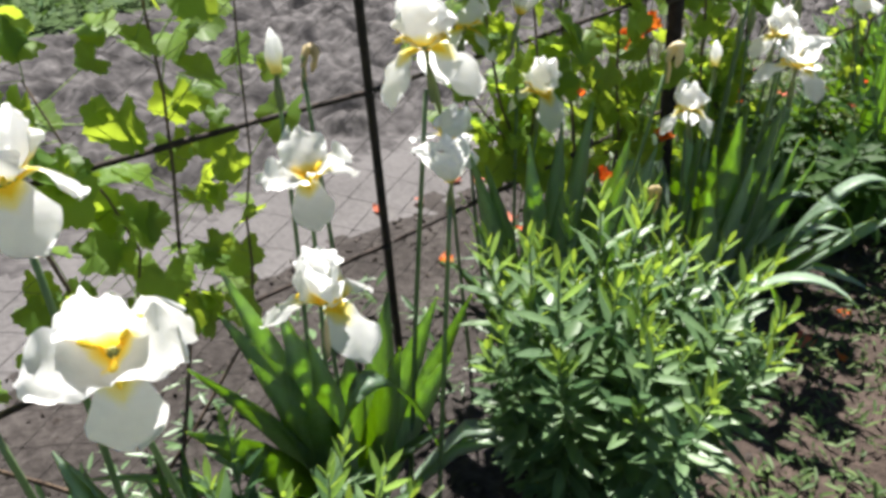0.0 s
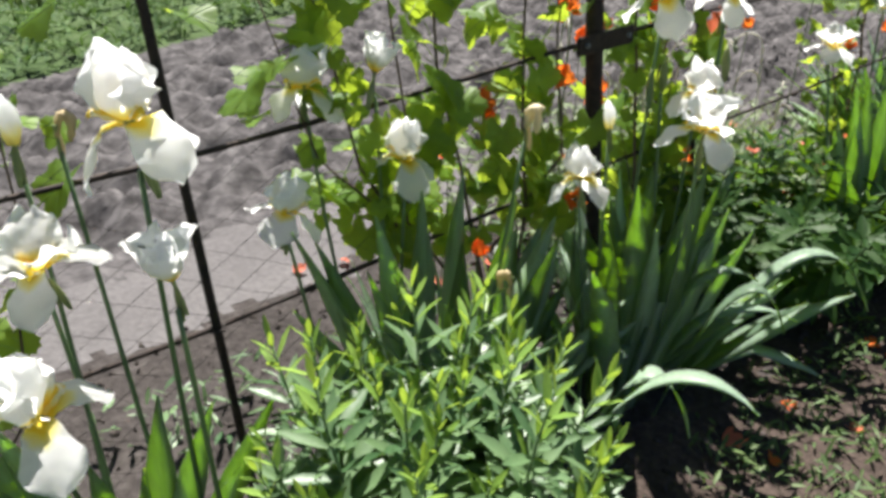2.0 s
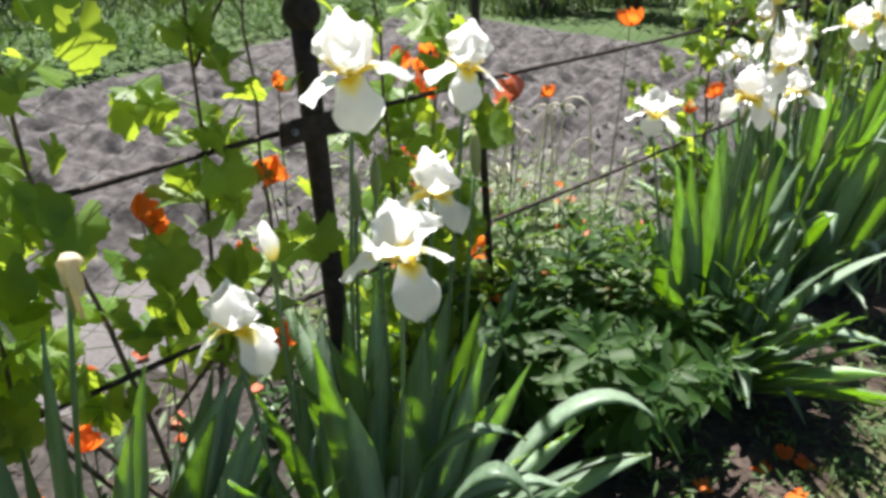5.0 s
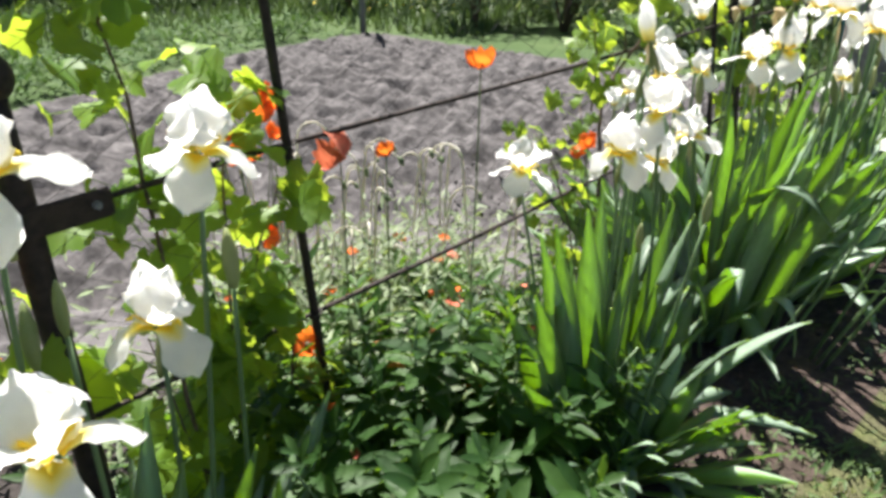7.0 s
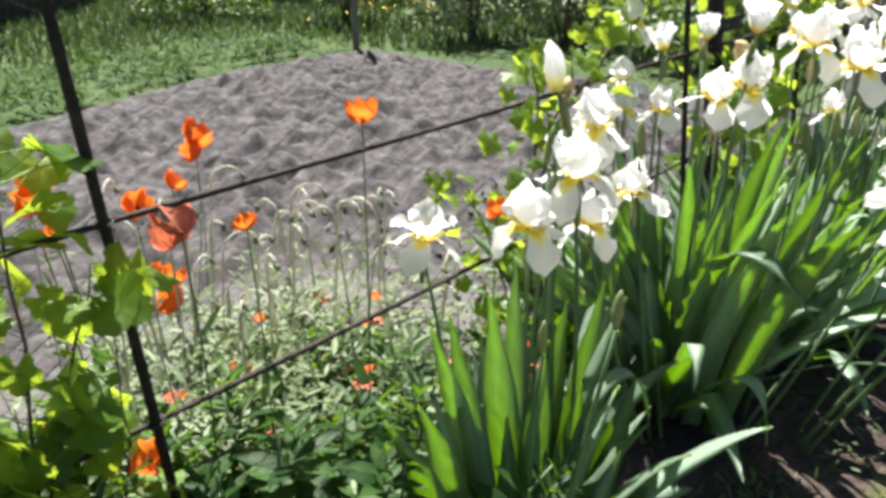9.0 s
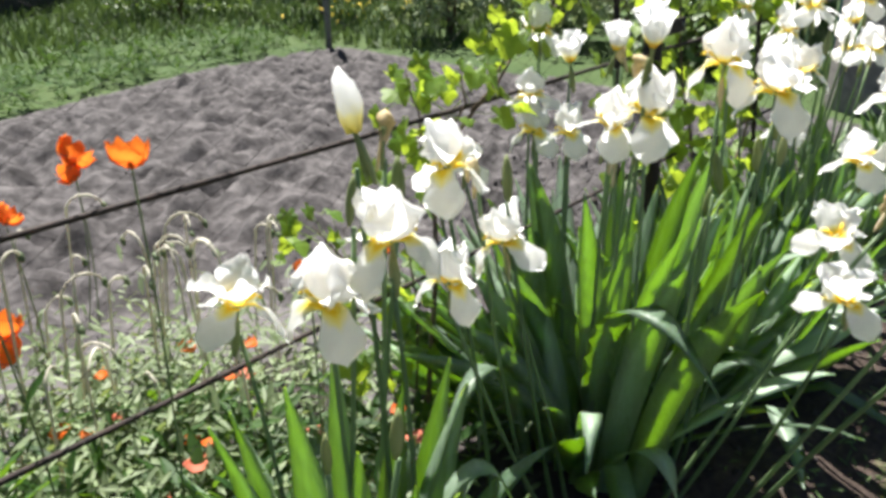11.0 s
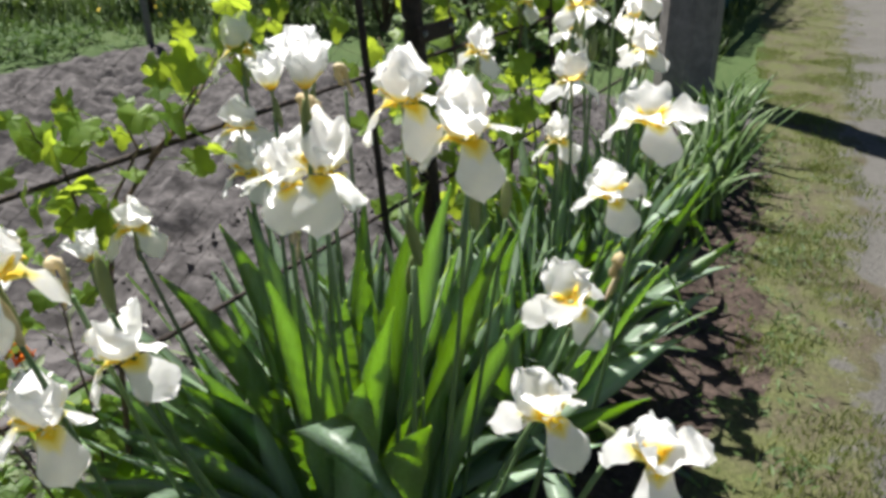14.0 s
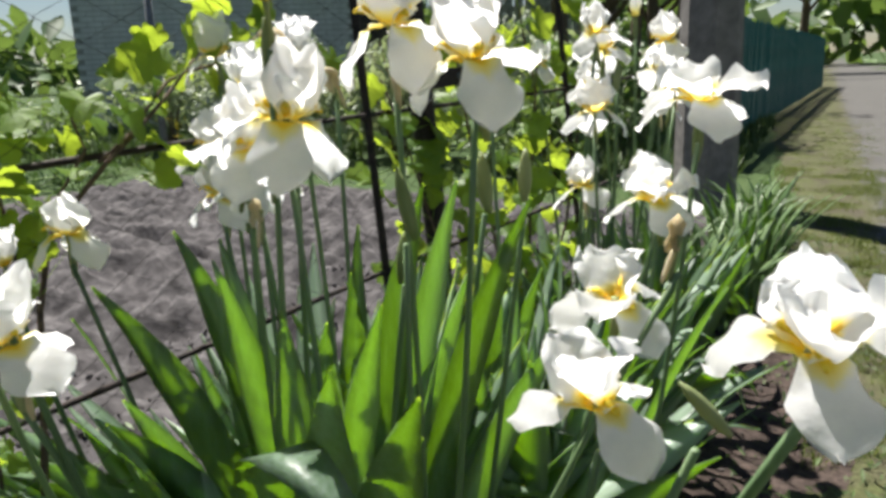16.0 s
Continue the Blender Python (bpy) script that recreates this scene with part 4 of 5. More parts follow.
# ---- grape vine ----
def grape_leaf_mesh(seed):
    r = random.Random(seed)
    rim = []
    n = 44
    for i in range(n):
        a = -math.pi + 2 * math.pi * i / n
        lobes = 0.60 + 0.26 * abs(math.cos(a * 2.5)) ** 0.8 + 0.10 * math.cos(a)
        if abs(a) > 2.75:
            lobes *= 0.42 + (math.pi - abs(a)) * 0.3
        lobes *= 1 + (0.05 if i % 2 else -0.04) + r.uniform(-0.02, 0.02)
        rim.append((lobes * math.cos(a), lobes * math.sin(a)))
    verts, faces = [(0, 0, 0)], []
    fold = r.uniform(0.10, 0.35)
    for ring in (0.5, 1.0):
        for i, (x, y) in enumerate(rim):
            a = math.atan2(y, x)
            z = fold * abs(y) * ring - 0.28 * (x * ring) ** 2 * r.uniform(0.9, 1.1) - 0.07 * abs(math.sin(a * 2.5)) * ring + 0.05 * math.sin(a * 3 + seed) * ring ** 2
            verts.append((x * ring, y * ring, z))
    for i in range(n):
        k = (i + 1) % n
        faces.append((0, 1 + i, 1 + k))
        faces.append((1 + i, 1 + n + i, 1 + n + k, 1 + k))
    return mesh_of("leaf", [Vector(v) * 0.058 for v in verts], faces, GRAPE_LEAF)


GRAPE = [grape_leaf_mesh(k) for k in range(7)]


def grape_vine(x0, canes, label, size=1.0, low=0.08):
    """canes: lists of points in the plane of the fence (x, z) with the leaf density along each."""
    vine = thing("grape_vine", x0, FENCE_Y, 0, label, "vine", "grape vines")
    for pts, dens, thick in canes:
        path = [Vector((px - x0, 0.113 * pz + 0.03 * math.sin(pz * 9 + px * 5), pz)) for px, pz in pts]
        fine = []
        for a, c in zip(path, path[1:]):
            fine += [a.lerp(c, u) + Vector((uni(-1, 1), uni(-1, 1), uni(-1, 1))) * 0.006 for u in (0, 0.33, 0.66)]
        fine.append(path[-1])
        v, f = tube(fine, [thick * (1.1 - 0.75 * i / len(fine)) for i in range(len(fine))], 6)
        part("cane", mesh_of("cane", v, f, CANE), vine)
        total = sum((a - c).length for a, c in zip(path, path[1:]))
        for k in range(int(total * dens)):
            t = uni(0.12, 1.0) * (len(fine) - 1)
            i = min(int(t), len(fine) - 2)
            p = fine[i].lerp(fine[i + 1], t - i)
            off = Vector((uni(-0.10, 0.10), uni(-0.05, 0.09), uni(-0.05, 0.08)))
            if p.z + off.z < low:
                continue
            s = size * uni(0.45, 1.15)
            leaf_at = p + off
            m = Matrix.Translation(leaf_at) @ pose(0, 0, 0, uni(-50, 50), uni(-5, 85), uni(180, 360)) @ Matrix.Scale(s, 4)
            lf = part("leaf", rnd.choice(GRAPE), vine, m)
            inv = m.inverted()
            a, c = inv @ p, Vector((0, 0, 0))
            v, f = tube([a, a.lerp(c, 0.5) + Vector((0, 0, 0.008)), c], 0.0013, 4, False)
            part("stalk", mesh_of("stalk", v, f, ASTER_TIP), lf)
    return vine


grape_vine(0.0, [([(0.05, 0), (0.04, 0.35), (-0.06, 0.70), (-0.10, 1.25)], 40, 0.004), ([(0.05, 0), (0.14, 0.4), (0.20, 0.75), (0.20, 1.30)], 40, 0.004),
                 ([(0.05, 0.02), (-0.2, 0.3), (-0.42, 0.6), (-0.5, 1.2)], 42, 0.004), ([(0.06, 0.1), (0.24, 0.36), (0.32, 0.62), (0.36, 1.2)], 34, 0.003), ([(0.04, 0.3), (0.10, 0.55), (0.02, 0.80)], 60, 0.003)],
           "grape vine with sunlit yellow-green leaves tied to the fence", 0.85, 0.40)
# the last cane is added, mostly out of view, to shade the irises below
grape_vine(1.2, [([(1.2, 0), (1.05, 0.3), (0.88, 0.60), (0.80, 1.15)], 44, 0.005), ([(1.2, 0), (1.16, 0.4), (1.08, 0.75), (1.08, 1.30)], 46, 0.005), ([(1.05, 0.3), (0.92, 0.50), (0.80, 0.62), (0.72, 0.92)], 46, 0.003),
                 ([(1.22, 0), (1.30, 0.4), (1.36, 0.75), (1.34, 1.25)], 52, 0.005), ([(1.24, 0.02), (1.0, 0.45), (0.98, 0.66), (0.98, 1.25)], 42, 0.004), ([(1.22, 0.3), (1.42, 0.5), (1.46, 0.8), (1.44, 1.1)], 44, 0.004), ([(1.36, 0.85), (1.50, 1.08), (1.66, 1.22), (1.80, 1.30)], 60, 0.003)],
           "leafy grape vine climbing the wire fence", 0.9, 0.36)
grape_vine(1.75, [([(1.75, 0), (1.71, 0.4), (1.73, 0.75), (1.70, 1.08)], 56, 0.005), ([(1.75, 0), (1.80, 0.35), (1.85, 0.60), (1.86, 0.88)], 54, 0.004), ([(1.76, 0.05), (1.88, 0.22), (1.95, 0.40), (1.97, 0.60)], 52, 0.003), ([(1.75, 0.02), (1.80, 0.26), (1.82, 0.52)], 62, 0.003), ([(1.74, 0.02), (1.70, 0.26), (1.68, 0.50)], 56, 0.003), ([(1.80, 0.35), (1.92, 0.58), (1.95, 0.70)], 44, 0.003)],
           "leafy grape vine around the ball-capped post", 0.92)
grape_vine(3.0, [([(2.93, 0.0), (2.98, 0.40), (3.06, 0.66), (3.20, 0.80), (3.36, 0.92)], 24, 0.006), ([(3.14, 0.76), (3.26, 0.86), (3.40, 0.90), (3.50, 0.94)], 52, 0.003), ([(3.02, 0.62), (3.0, 0.78), (2.96, 0.86)], 44, 0.003), ([(3.04, 0.66), (3.12, 0.78), (3.10, 0.84)], 44, 0.003)], "sparse young grape vine on the fence rail", 0.70, 0.62)
grape_vine(2.9, [([(2.9, 0), (2.82, 0.30), (2.78, 0.52), (2.72, 0.62)], 60, 0.003), ([(2.9, 0.05), (2.92, 0.40), (2.95, 0.66)], 50, 0.003)], "low young grape shoot behind the irises", 0.55, 0.25)
grape_vine(4.2, [([(4.2, 0), (4.12, 0.4), (4.1, 0.8), (4.06, 1.2)], 50, 0.005), ([(4.2, 0), (4.32, 0.4), (4.4, 0.8), (4.42, 1.15)], 50, 0.005), ([(4.2, 0), (4.6, 0.4), (4.75, 0.8), (4.8, 1.1)], 46, 0.005), ([(4.2, 0), (3.95, 0.3), (3.86, 0.6), (3.82, 0.85)], 40, 0.004)],
           "grape vine behind the irises at the thick post", 0.9)

# ---- poppies ----
def poppy_petal(seed, mat):
    r = random.Random(seed)
    verts, faces = [], []
    for i in range(7):
        u = i / 6
        for j in range(7):
            s = j / 3 - 1
            w = 0.030 * math.sin(min(1, u * 1.25) * math.pi / 2) ** 0.7
            verts.append((0.004 + 0.026 * math.sin(u * 1.7), w * s, 0.036 * u ** 1.4 - 0.012 * s * s * (1 - u) + 0.008 * math.sin(s * 7 + u * 9 + seed) * u))
    for i in range(6):
        for j in range(6):
            a = i * 7 + j
            faces.append((a, a + 1, a + 8, a + 7))
    return mesh_of("petal", verts, faces, mat)


POPPY_PETALS = [poppy_petal(k, POPPY) for k in range(3)]
OLD_PETALS = [poppy_petal(k, POPPY_OLD) for k in range(2)]
POPPY_HEART = lathe_mesh("seed_head", [(0.002, -0.004), (0.006, 0.0), (0.0075, 0.008), (0.006, 0.014), (0.007, 0.016)], plain("poppy heart", (0.02, 0.02, 0.015), (0.09, 0.10, 0.05), 0.8), 8)


def poppy(x, y, z, size=1.0, old=False, nod=55, base=None, petals=4):
    size *= 0.78
    bx, by = base or (x + uni(-0.05, 0.05), y + uni(-0.03, 0.05))
    pl = thing("poppy", bx, by, 0, "faded salmon poppy nodding on a thin stem" if old else "orange-red poppy on a thin hairy stem", "poppy", "poppies")
    tip = Vector((x - bx, y - by, z))
    pts = [Vector((0, 0, -0.02)).lerp(tip, u) + Vector((0.02, 0.01, 0)) * math.sin(u * 3.1) for u in np.linspace(0, 1, 9)]
    v, f = tube(pts, [0.0024 - 0.0009 * u for u in np.linspace(0, 1, 9)], 5)
    part("stem", mesh_of("stem", v, f, WEED), pl)
    head = part("seed_head", POPPY_HEART, pl, Matrix.Translation(tip) @ pose(0, 0, 0, uni(-nod, nod), uni(-nod, nod), uni(0, 360)) @ Matrix.Scale(size, 4))
    for k in range(petals):
        part("petal", rnd.choice(OLD_PETALS if old else POPPY_PETALS), head, pose(0, 0, 0, uni(-10, 10), uni(-18, 12), k * 360 / petals + uni(-12, 12)))


FENCE_POPPIES = ((2.085, 0.927, 0.706, 1.0, True, 160), (2.365, 0.83, 0.845, 0.8, False, 30), (2.187, 0.913, 0.69, 0.5), (2.314, 1.616, 0.51, 1.15), (2.402, 1.584, 0.56, 0.75), (2.324, 1.538, 0.34, 1.2), (2.34, 1.52, 0.29, 1.1), (2.72, 2.05, 0.53, 1.35), (2.73, 2.06, 0.48, 1.1),
                 (1.95, 1.06, 0.79, 0.7), (1.93, 1.07, 0.75, 0.7), (1.95, 1.05, 0.70, 0.6))
VINE_POPPIES = ((1.977, 0.916, 0.355, 1.0), (1.46, 0.955, 0.65, 1.0), (1.372, 0.80, 0.43, 0.85), (1.24, 0.98, 0.63, 0.9), (1.50, 0.965, 0.80, 0.6), (1.02, 0.74, 0.44, 0.7), (2.50, 0.66, 0.69, 0.7), (1.34, 1.20, 0.42, 0.8), (1.52, 1.18, 0.40, 0.8), (1.12, 1.14, 0.30, 0.8), (1.18, 1.24, 0.22, 0.7), (1.26, 0.99, 0.60, 0.7), (2.84, 0.90, 0.55, 0.7))
for x, y, z, size, *rest in FENCE_POPPIES:
    poppy(x, y, z, size * 1.22, *rest)
for spec in VINE_POPPIES:
    poppy(*spec)

# fallen petals
for k in range(58):
    if k < 14:
        x, y, z = uni(1.40, 2.35), uni(0.12, 0.42), 0.012
    elif k < 22:
        x, y, z = uni(0.9, 1.6), uni(1.0, 1.6), 0.02
    else:
        x, y, z = uni(1.9, 2.8), uni(0.66, 1.35), uni(0.20, 0.30)
    pt = new("fallen_petal", rnd.choice(POPPY_PETALS + OLD_PETALS))
    pt.matrix_basis = Matrix.Translation((x, y, z + ground_height(x, y))) @ pose(0, 0, 0, uni(-20, 20), uni(40, 75), uni(0, 360)) @ Matrix.Scale(uni(0.45, 0.8), 4)
    tagged(pt, "fallen orange poppy petal lying in the flower bed", "petal", "fallen poppy petals")

# dry hooked poppy stalks
for k in range(38):
    x, y, h = uni(2.05, 2.95), uni(1.0, 1.8), uni(0.28, 0.56)
    st = thing("dry_stalk", x, y, 0, "pale dry hooked stalk standing in the weeds", "stalk", "dry stalks")
    a, hook = uni(0, 6.28), uni(0.02, 0.05)
    pts = [(0.05 * u * math.cos(a), 0.05 * u * math.sin(a), h * u) for u in np.linspace(0, 1, 7)]
    pts += [(pts[6][0] + hook * (1 - math.cos(t)) * math.cos(a), pts[6][1] + hook * (1 - math.cos(t)) * math.sin(a), h + hook * math.sin(t)) for t in np.linspace(0.4, 2.9, 6)]
    v, f = tube(pts, [0.0030 + 0.0008 * math.sin(i * 2 + k) for i in range(len(pts))], 5)
    part("stem", mesh_of("stem", v, f, DRY), st)
    part("pod", lathe_mesh("pod", [(0.002, -0.012), (0.006, -0.006), (0.0065, 0.004), (0.002, 0.012)], WEED, 7), st, pose(*pts[-1], uni(100, 180), 0, 0))

# ---- weeds, grass, clods ----
def weed_patch(name, spots, label, mat, size, per, height):
    ms = []
    for x, y in spots:
        h = height * uni(0.5, 1.1)
        for k in range(per):
            u = (k + 0.5) / per
            ms.append(pose(x + uni(-0.025, 0.025) * 2, y + uni(-0.025, 0.025) * 2, h * u + ground_height(x, y), uni(-30, 30), uni(-60, 20), uni(0, 360)) @ Matrix.Scale(size * uni(0.5, 1.2), 4))
    ob = new(name, scatter(name, LANCE_V, LANCE_F, ms, mat, True))
    tagged(ob, label, "weeds", kind="stuff")


weed_patch("poppy_weeds", [(rnd.gauss(2.36, 0.32), max(0.66, rnd.gauss(1.18, 0.28))) for _ in range(460)], "grey-green weedy poppy foliage under the fence", WEED, 0.055, 15, 0.30)
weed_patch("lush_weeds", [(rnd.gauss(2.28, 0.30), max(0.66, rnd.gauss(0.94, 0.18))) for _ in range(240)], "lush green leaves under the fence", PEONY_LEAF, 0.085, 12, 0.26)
weed_patch("vine_weeds", [(uni(-0.6, 1.9), uni(0.78, 1.15)) for _ in range(90)], "low weeds at the foot of the vines", ASTER_LEAF, 0.05, 8, 0.12)
weed_patch("edge_weeds", [(x, bed_edge(x) - 0.06 + rnd.gauss(0, 0.10)) for x in (uni(0.8, 6.5) for _ in range(300))], "small weeds along the bed edge", LOW_WEED, 0.028, 9, 0.035)
weed_patch("lawn_weeds", [(uni(1.3, 3.0), uni(0.0, 0.42)) for _ in range(150)] + [(uni(0.7, 1.5), uni(0.0, 0.30)) for _ in range(50)], "clover and weeds in the worn grass", LOW_WEED, 0.035, 10, 0.04)
weed_patch("iris_weeds", [(uni(3.8, 5.4), uni(0.6, 1.0)) for _ in range(110)], "green undergrowth behind the irises", ASTER_LEAF, 0.06, 9, 0.25)

BLADE_V, BLADE_F = [(-0.5, 0, 0), (0.5, 0, 0), (0.32, 0.25, 0.55), (-0.32, 0.25, 0.55), (0.04, 0.6, 1.0), (-0.04, 0.6, 1.0)], [(0, 1, 2, 3), (3, 2, 4, 5)]


def grass_field(name, spots, label, mat, height, width):
    ms = [pose(x, y, ground_height(x, y) if x < 30 else 0, uni(-25, 25), uni(-25, 25), uni(0, 360)) @ Matrix.Diagonal((width * uni(0.6, 1.4), height * uni(0.3, 1.2) * 0.8, height * uni(0.5, 1.3), 1)) for x, y in spots]
    tagged(new(name, scatter(name, BLADE_V, BLADE_F, ms, mat)), label, "grass", kind="stuff")


def verge_spots(count):
    out = []
    while len(out) < count:
        x = uni(0.6, 9.0) if len(out) % 4 else uni(6.0, 14.0)
        y = uni(road_edge(x) - 0.35, bed_edge(x) + 0.04)
        if y < road_edge(x) and uni(0, 0.35) < road_edge(x) - y + 0.06:
            continue
        if noise.noise((x * 3.2, y * 3.2, 31)) + 0.35 * noise.noise((x * 11, y * 11, 33)) > uni(-0.12, 0.25):
            out.append((x, y))
    return out


grass_field("verge_grass", verge_spots(24000), "short patchy grass between the bed and the gravel lane", GRASS, 0.022, 0.0035)
grass_field("meadow_grass", [(x, y) for x, y in ((uni(-4, 12), uni(5, 16)) for _ in range(26000)) if y > plot_far(x) + 1.7 or x > PLOT_END + 0.1] + [(x, uni(road_edge(x) + 0.9, 3.4)) for x in (uni(7.8, 13) for _ in range(4000))], "rough grass beyond the tilled plot", ROUGH_GRASS, 0.16, 0.03)
weed_patch("crop_rows", [(x, plot_far(x) + 0.16 + 0.42 * rnd.randint(0, 3) + rnd.gauss(0, 0.07)) for x in (uni(-3, 6.7) for _ in range(900))], "rows of low dark green garden crop", CROP_LEAF, 0.10, 8, 0.16)

CLOD_SHAPE = bmesh.new()
bmesh.ops.create_icosphere(CLOD_SHAPE, subdivisions=1, radius=1)
CLOD_V = [tuple(v.co * (1 + 0.25 * math.sin(i * 5.3))) for i, v in enumerate(CLOD_SHAPE.verts)]
CLOD_F = [tuple(v.index for v in f.verts) for f in CLOD_SHAPE.faces]
CLOD_SHAPE.free()


def clods(name, spots, mat, lo, hi, label):
    ms = [pose(x, y, ground_height(x, y) - lo * 0.8, uni(0, 360), uni(0, 360), uni(0, 360)) @ Matrix.Diagonal((*(lo + (hi - lo) * uni(0, 1) ** 3 * uni(0.6, 1.2) for _ in range(3)), 1)) for x, y in spots]
    tagged(new(name, scatter(name, CLOD_V, CLOD_F, ms, mat, True)), label, "soil", kind="stuff")


clods("fence_side_clods", [(uni(3.2, 6.5), uni(1.15, 2.2)) for _ in range(1800)], TILLED, 0.005, 0.022, "loose grey earth clods behind the fence")
clods("bed_clods", [(uni(-0.8, 5.5), uni(0.25, 1.5)) for _ in range(4500)], CLOD_BED, 0.003, 0.022, "crumbly dark soil in the iris bed")
clods("lane_pebbles", [(x, road_edge(x) - uni(0, 1) ** 2 * 1.2 + 0.08) for x in (uni(2.5, 9) for _ in range(2600))], PEBBLE, 0.0015, 0.009, "small pale pebbles on the gravel lane")


# ---- day lilies by the pole ----
LILY_LEAVES = [leaf_mesh("leaf", 0.50, 0.034, b2, t, None, 10, LILY_LEAF) for b2, t in ((0.45, 0.3), (0.7, -0.3), (1.0, 0.2), (1.35, -0.2))]


def strap_clump(x, y, count, tall, label):
    cl = thing("daylily", x, y, 0, label, "day lily", "day lilies")
    for k in range(count):
        a = uni(0, 360)
        me = rnd.choice(LILY_LEAVES)
        s = tall / 0.5 * uni(0.6, 1.1)
        part("leaf", me, cl, pose(uni(-0.07, 0.07), uni(-0.07, 0.07), -0.01, 0, uni(5, 38), a) @ Matrix.Scale(s, 4))


for x, y in ((4.95, 0.50), (5.12, 0.62), (5.25, 0.48), (5.42, 0.60), (5.6, 0.52), (5.78, 0.66), (5.95, 0.60), (5.15, 0.80), (5.45, 0.86), (6.15, 0.70), (6.35, 0.76), (4.85, 0.68)):
    strap_clump(x, y + 0.06, 26, 0.40, "dense green strap-leaved day lily clump without blooms")

# ---- concrete pole ----
def concrete_pole(x, y):
    pole = thing("concrete_pole", x, y, 0, "grey concrete utility pole standing in the flower bed", "pole")
    bm = bmesh.new()
    bmesh.ops.create_cone(bm, cap_ends=True, segments=8, radius1=0.195, radius2=0.13, depth=8.2)
    bmesh.ops.bevel(bm, geom=[e for e in bm.edges if abs((e.verts[0].co - e.verts[1].co).z) > 1], offset=0.012, segments=2, affect="EDGES")
    part("shaft", bm_mesh("shaft", bm, CONCRETE), pole, pose(0, 0, 3.9, 0, 0, 20))


concrete_pole(7.27, 1.28)


# ---- distance ----
def board_fence(name, p, q, high, wide, mat, label, gap=0.015):
    a, c = Vector((*p, 0)), Vector((*q, 0))
    run = (c - a).length
    yaw = math.degrees(math.atan2(c.y - a.y, c.x - a.x))
    fence = thing(name, p[0], p[1], 0, label, "fence")
    fence.matrix_basis = pose(p[0], p[1], 0, 0, 0, yaw)
    kinds = [bm_mesh("board", box(0, -0.012, 0.03, wide - gap, 0.012, high * k, 0.004), mat) for k in (0.97, 1.0, 1.02)]
    n = int(run / wide)
    for i in range(n):
        part("board", rnd.choice(kinds), fence, pose(i * wide, uni(-0.006, 0.006), 0, 0, uni(-0.6, 0.6), 0))
    for h in (0.3, 0.8):
        part("rail", bm_mesh("rail", box(0, 0.014, high * h - 0.04, run, 0.06, high * h + 0.04, 0.004), mat), fence)
    k = max(2, int(run / 2.4))
    for i in range(k + 1):
        part("post", bm_mesh("post", box(-0.05, 0.062, -0.2, 0.05, 0.16, high * 0.96, 0.006), mat), fence, pose(run * i / k, 0, 0))


board_fence("dark_board_fence", (3.4, 9.3), (7.4, 13.3), 1.7, 0.24, DARKWOOD, "dark weathered board fence at the end of the garden")
board_fence("grey_board_fence", (13.95, 7.75), (15.6, 5.4), 2.3, 0.17, WOOD, "silvery weathered board fence beside the brick house")
board_fence("teal_fence", (8.9, 1.80), (25, 3.35), 1.25, 0.10, TEAL, "teal painted picket fence along the lane", 0.045)


def brick_house():
    p, q = Vector((9.95, 12.8, 0)), Vector((13.7, 8.1, 0))
    run, yaw = (q - p).length, math.degrees(math.atan2(q.y - p.y, q.x - p.x))
    house = thing("brick_house", p.x, p.y, 0, "grey silicate brick house with a dark wooden door", "house")
    house.matrix_basis = pose(p.x, p.y, 0, 0, 0, yaw)
    part("wall", bm_mesh("wall", box(0, 0.006, -0.2, run, 3.5, 3.4), MORTAR), house, label="grey mortared wall")
    ms = []
    for r in range(38):
        for c in range(int(run / 0.262) + 1):
            x = c * 0.262 + (0.131 if r % 2 else 0)
            if x + 0.25 < run and not (run - 1.25 < x + 0.12 < run - 0.15 and r * 0.089 < 2.1):
                ms.append(pose(x, uni(-0.003, 0.003), r * 0.089) )
    bv = [(a, b2, c) for a in (0, 0.25) for b2 in (-0.012, 0.02) for c in (0.0, 0.077)]
    bf = [(0, 1, 3, 2), (4, 6, 7, 5), (0, 4, 5, 1), (2, 3, 7, 6), (1, 5, 7, 3), (0, 2, 6, 4)]
    tagged(part("brick", scatter("brick", bv, bf, ms, BRICK), house, label="grey silicate bricks"), kind="stuff")
    part("roof", bm_mesh("roof", box(-0.4, -0.4, 3.4, run + 0.4, 3.9, 3.55, 0.02), METAL_GREY), house)
    door = part("door", bm_mesh("door", box(run - 1.2, -0.03, 0, run - 0.2, 0.0, 2.05, 0.01), DARKWOOD), house, label="dark wooden door")
    for k in range(6):
        part("plank", bm_mesh("plank", box(run - 1.19 + k * 0.163, -0.05, 0.02, run - 1.19 + k * 0.163 + 0.15, -0.032, 2.03, 0.004), DARKWOOD), door)


brick_house()


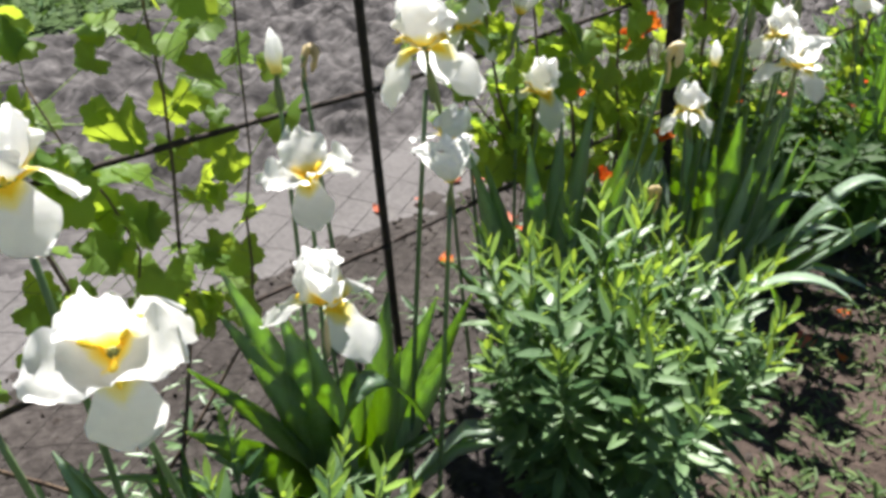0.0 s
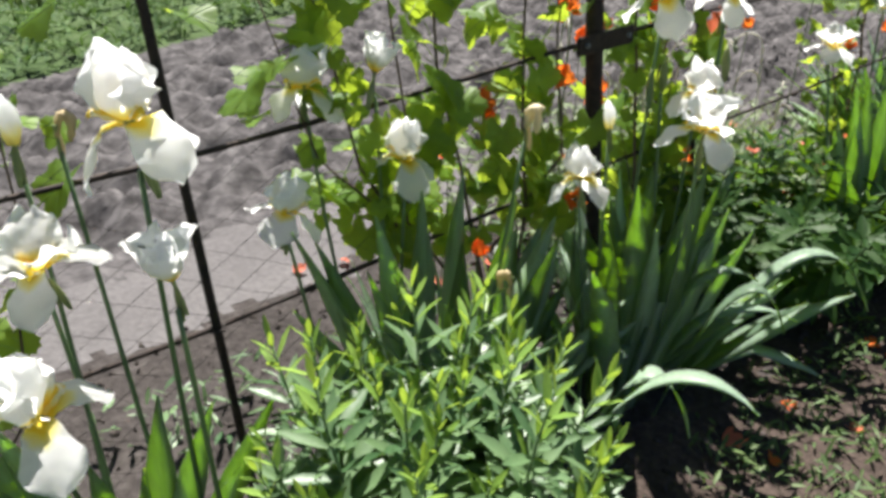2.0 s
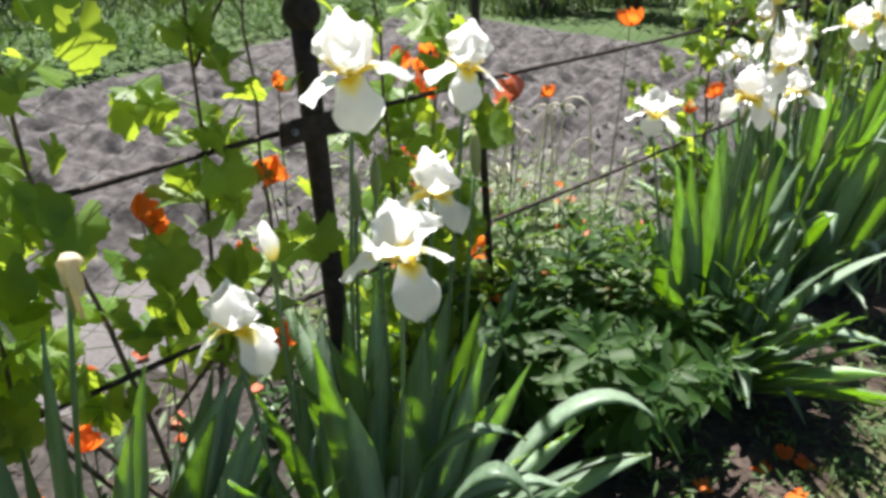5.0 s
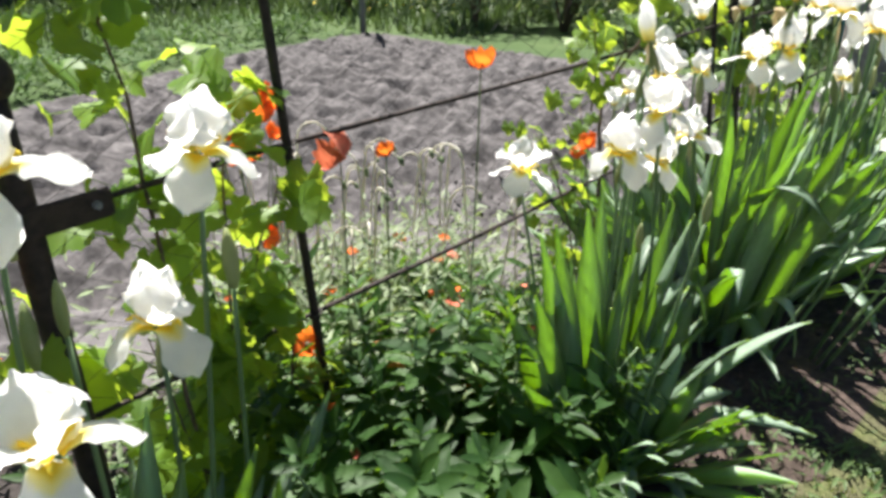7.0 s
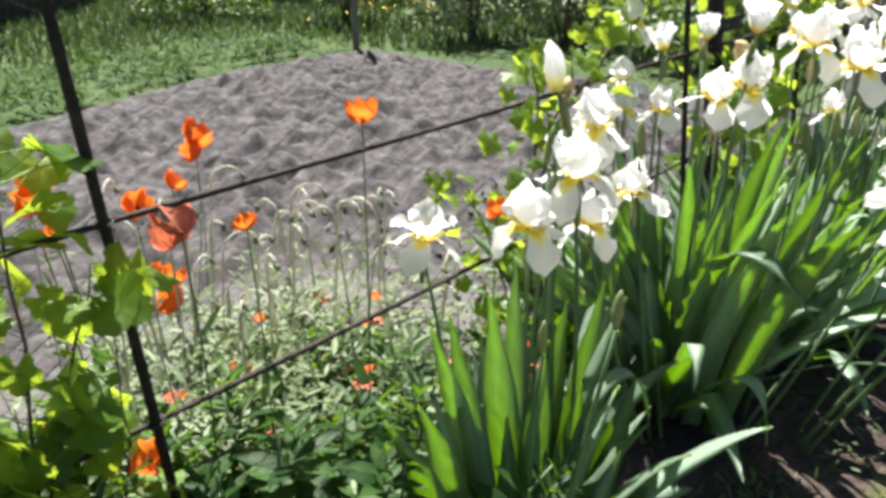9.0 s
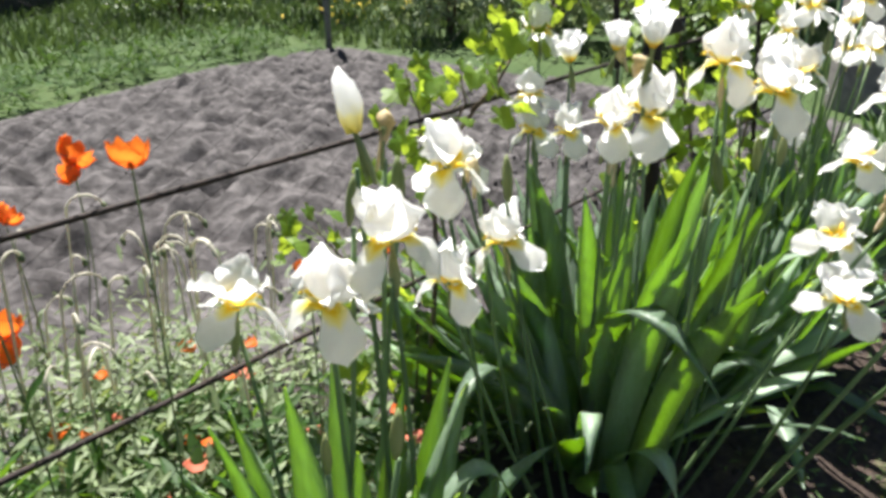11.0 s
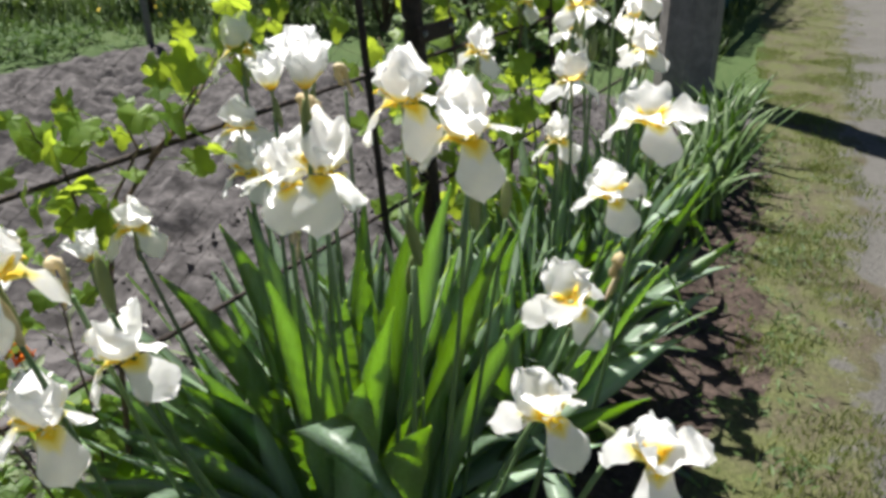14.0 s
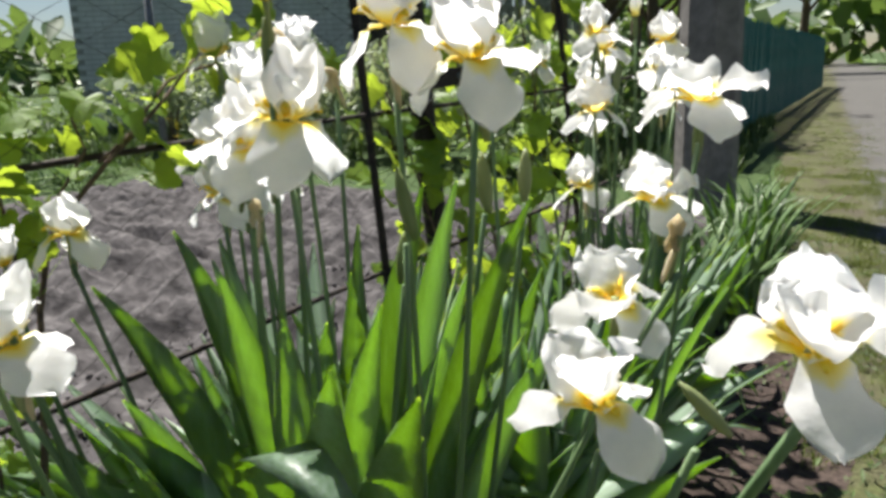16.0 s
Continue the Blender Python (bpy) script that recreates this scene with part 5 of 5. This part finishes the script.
def bush(name, x, y, radius, high, count, mat, label, leaf=0.10, category="bush"):
    top = thing(name, x, y, 0, label, category)
    ms = []
    lobes = [(uni(-0.5, 0.5) * radius, uni(-0.5, 0.5) * radius, uni(0.35, 0.75) * high, uni(0.4, 0.65)) for _ in range(9)]
    for k in range(count):
        lx, ly, lz, lr = rnd.choice(lobes)
        d = Vector((rnd.gauss(0, 1), rnd.gauss(0, 1), rnd.gauss(0, 1))).normalized() * uni(0.55, 1.0) ** 0.5 * lr
        pz = max(0.05, lz + d.z * high * 0.6)
        ms.append(pose(lx + d.x * radius, ly + d.y * radius, pz, uni(-60, 60), uni(-60, 60), uni(0, 360)) @ Matrix.Scale(leaf * uni(0.6, 1.3), 4))
    part("crown", scatter("crown", BROAD_V, BROAD_F, ms, mat, True), top)
    for k in range(5):
        v, f = tube([(0, 0, -0.05), (uni(-0.2, 0.2) * radius, uni(-0.2, 0.2) * radius, high * 0.4), (uni(-0.6, 0.6) * radius, uni(-0.6, 0.6) * radius, high * 0.85)], [0.02, 0.014, 0.005], 5)
        part("stem", mesh_of("stem", v, f, CANE), top)


for x, y, r, h, n, mat in ((7.9, 5.4, 0.75, 1.15, 1500, PALE_LEAF), (8.3, 4.5, 0.75, 1.2, 1600, PALE_LEAF), (8.5, 3.6, 0.8, 1.2, 1600, PALE_LEAF), (9.2, 2.9, 0.7, 1.1, 1300, BUSH_LEAF), (9.6, 5.2, 0.9, 1.4, 1500, BUSH_LEAF),
                           (8.0, 7.6, 0.8, 1.1, 1400, PALE_LEAF), (7.0, 9.4, 0.9, 0.75, 1400, BUSH_LEAF), (9.4, 7.2, 0.9, 1.4, 1500, BUSH_LEAF), (7.8, 2.6, 0.55, 0.75, 1000, BUSH_LEAF)):
    bush("garden_bush", x, y, r, h, n, mat, "pale-leaved garden bush beyond the tilled plot" if mat is PALE_LEAF else "leafy green garden bush beyond the tilled plot")


def tree(x, y, high, crown, count, label):
    top = thing("tree", x, y, 0, label, "tree")
    trunk = [(0, 0, -0.1), (0.05, 0.03, high * 0.25), (uni(-0.1, 0.1), uni(-0.1, 0.1), high * 0.55), (uni(-0.2, 0.2), 0, high * 0.9)]
    v, f = tube(trunk, [high * 0.03, high * 0.024, high * 0.016, high * 0.004], 9)
    part("trunk", mesh_of("trunk", v, f, CANE), top)
    ms, ends = [], []
    for k in range(9):
        a, h0 = k * 2.4, high * uni(0.28, 0.6)
        e = (crown * uni(0.5, 0.85) * math.cos(a), crown * uni(0.5, 0.85) * math.sin(a), h0 + high * uni(0.12, 0.32))
        v, f = tube([(0, 0, h0), (e[0] * 0.5, e[1] * 0.5, h0 + (e[2] - h0) * 0.65), e], [high * 0.01, high * 0.007, high * 0.002], 6)
        part("limb", mesh_of("limb", v, f, CANE), top)
        ends += [(e, crown * uni(0.3, 0.48)), ((e[0] * 0.5, e[1] * 0.5, e[2] + high * 0.08), crown * 0.35)]
    ends.append(((0, 0, high * 0.9), crown * 0.4))
    for k in range(count):
        e, r = rnd.choice(ends)
        d = Vector((rnd.gauss(0, 1), rnd.gauss(0, 1), rnd.gauss(0, 0.8))).normalized() * r * uni(0.2, 1) ** 0.5
        ms.append(pose(e[0] + d.x, e[1] + d.y, e[2] + d.z, uni(-60, 60), uni(-60, 60), uni(0, 360)) @ Matrix.Scale(uni(0.10, 0.20) * high / 5, 4))
    part("crown", scatter("crown", BROAD_V, BROAD_F, ms, BUSH_LEAF, True), top)


for x, y, h, c in ((3.5, 24, 5, 2.2), (6.5, 27, 6, 2.6), (0.5, 27, 5, 2.4), (11.2, 4.2, 4.6, 1.7), (13.6, 4.6, 4.2, 1.6), (16.5, 4.9, 4.8, 1.9), (20, 6.6, 5.5, 2.3), (26, 7.5, 6, 2.6), (33, 8.5, 7, 3.0), (40, 6.5, 8, 3.4), (46, 1.5, 9, 4.0), (36, -2.5, 7, 3.2), (28, -5.5, 6, 2.6)):
    tree(x, y, h, c, 2600, "leafy green tree beside the lane" if y < 10 else "leafy tree at the end of the garden")


def far_woods():
    ms = []
    for k in range(5000):
        a = uni(-0.9, 2.2)
        d = uni(60, 75)
        ms.append(pose(d * math.cos(a), d * math.sin(a), 7 * uni(0, 1) ** 0.8 * (0.75 + 0.3 * math.sin(a * 23) + 0.15 * math.sin(a * 61)), uni(-60, 60), uni(-60, 60), uni(0, 360)) @ Matrix.Scale(uni(1.5, 3.2), 4))
    tagged(new("far_woods", scatter("far_woods", BROAD_V, BROAD_F, ms, BUSH_LEAF, True)), "distant green woods behind the gardens", "woods", kind="stuff")


far_woods()


def steel_post(x, y):
    v, f = tube([(0, 0, -0.2), (0, 0, 0.8), (0.01, 0, 1.9)], 0.035, 12)
    post = thing("steel_post", x, y, 0, "grey steel post at the corner of the tilled plot", "post")
    part("shaft", mesh_of("shaft", v, f, METAL_GREY), post)
    part("cap", lathe_mesh("cap", [(0.038, 0), (0.038, 0.012), (0.01, 0.02)], METAL_GREY, 12), post, pose(0.01, 0, 1.9))


steel_post(6.72, 5.95)

YELLOW = plain("yellow blossom", (0.75, 0.52, 0.02), (0.85, 0.66, 0.06), 0.7, 0, 60)
ms = [pose(7.5 + rnd.gauss(0, 0.25), 6.3 + rnd.gauss(0, 0.3), uni(0.2, 0.5), uni(-60, 60), uni(-60, 60), uni(0, 360)) @ Matrix.Scale(uni(0.03, 0.06), 4) for _ in range(70)]
tagged(new("yellow_flowers", scatter("yellow_flowers", BROAD_V, BROAD_F, ms, YELLOW, True)), "patch of small yellow flowers in the far grass", "flowers", kind="stuff")
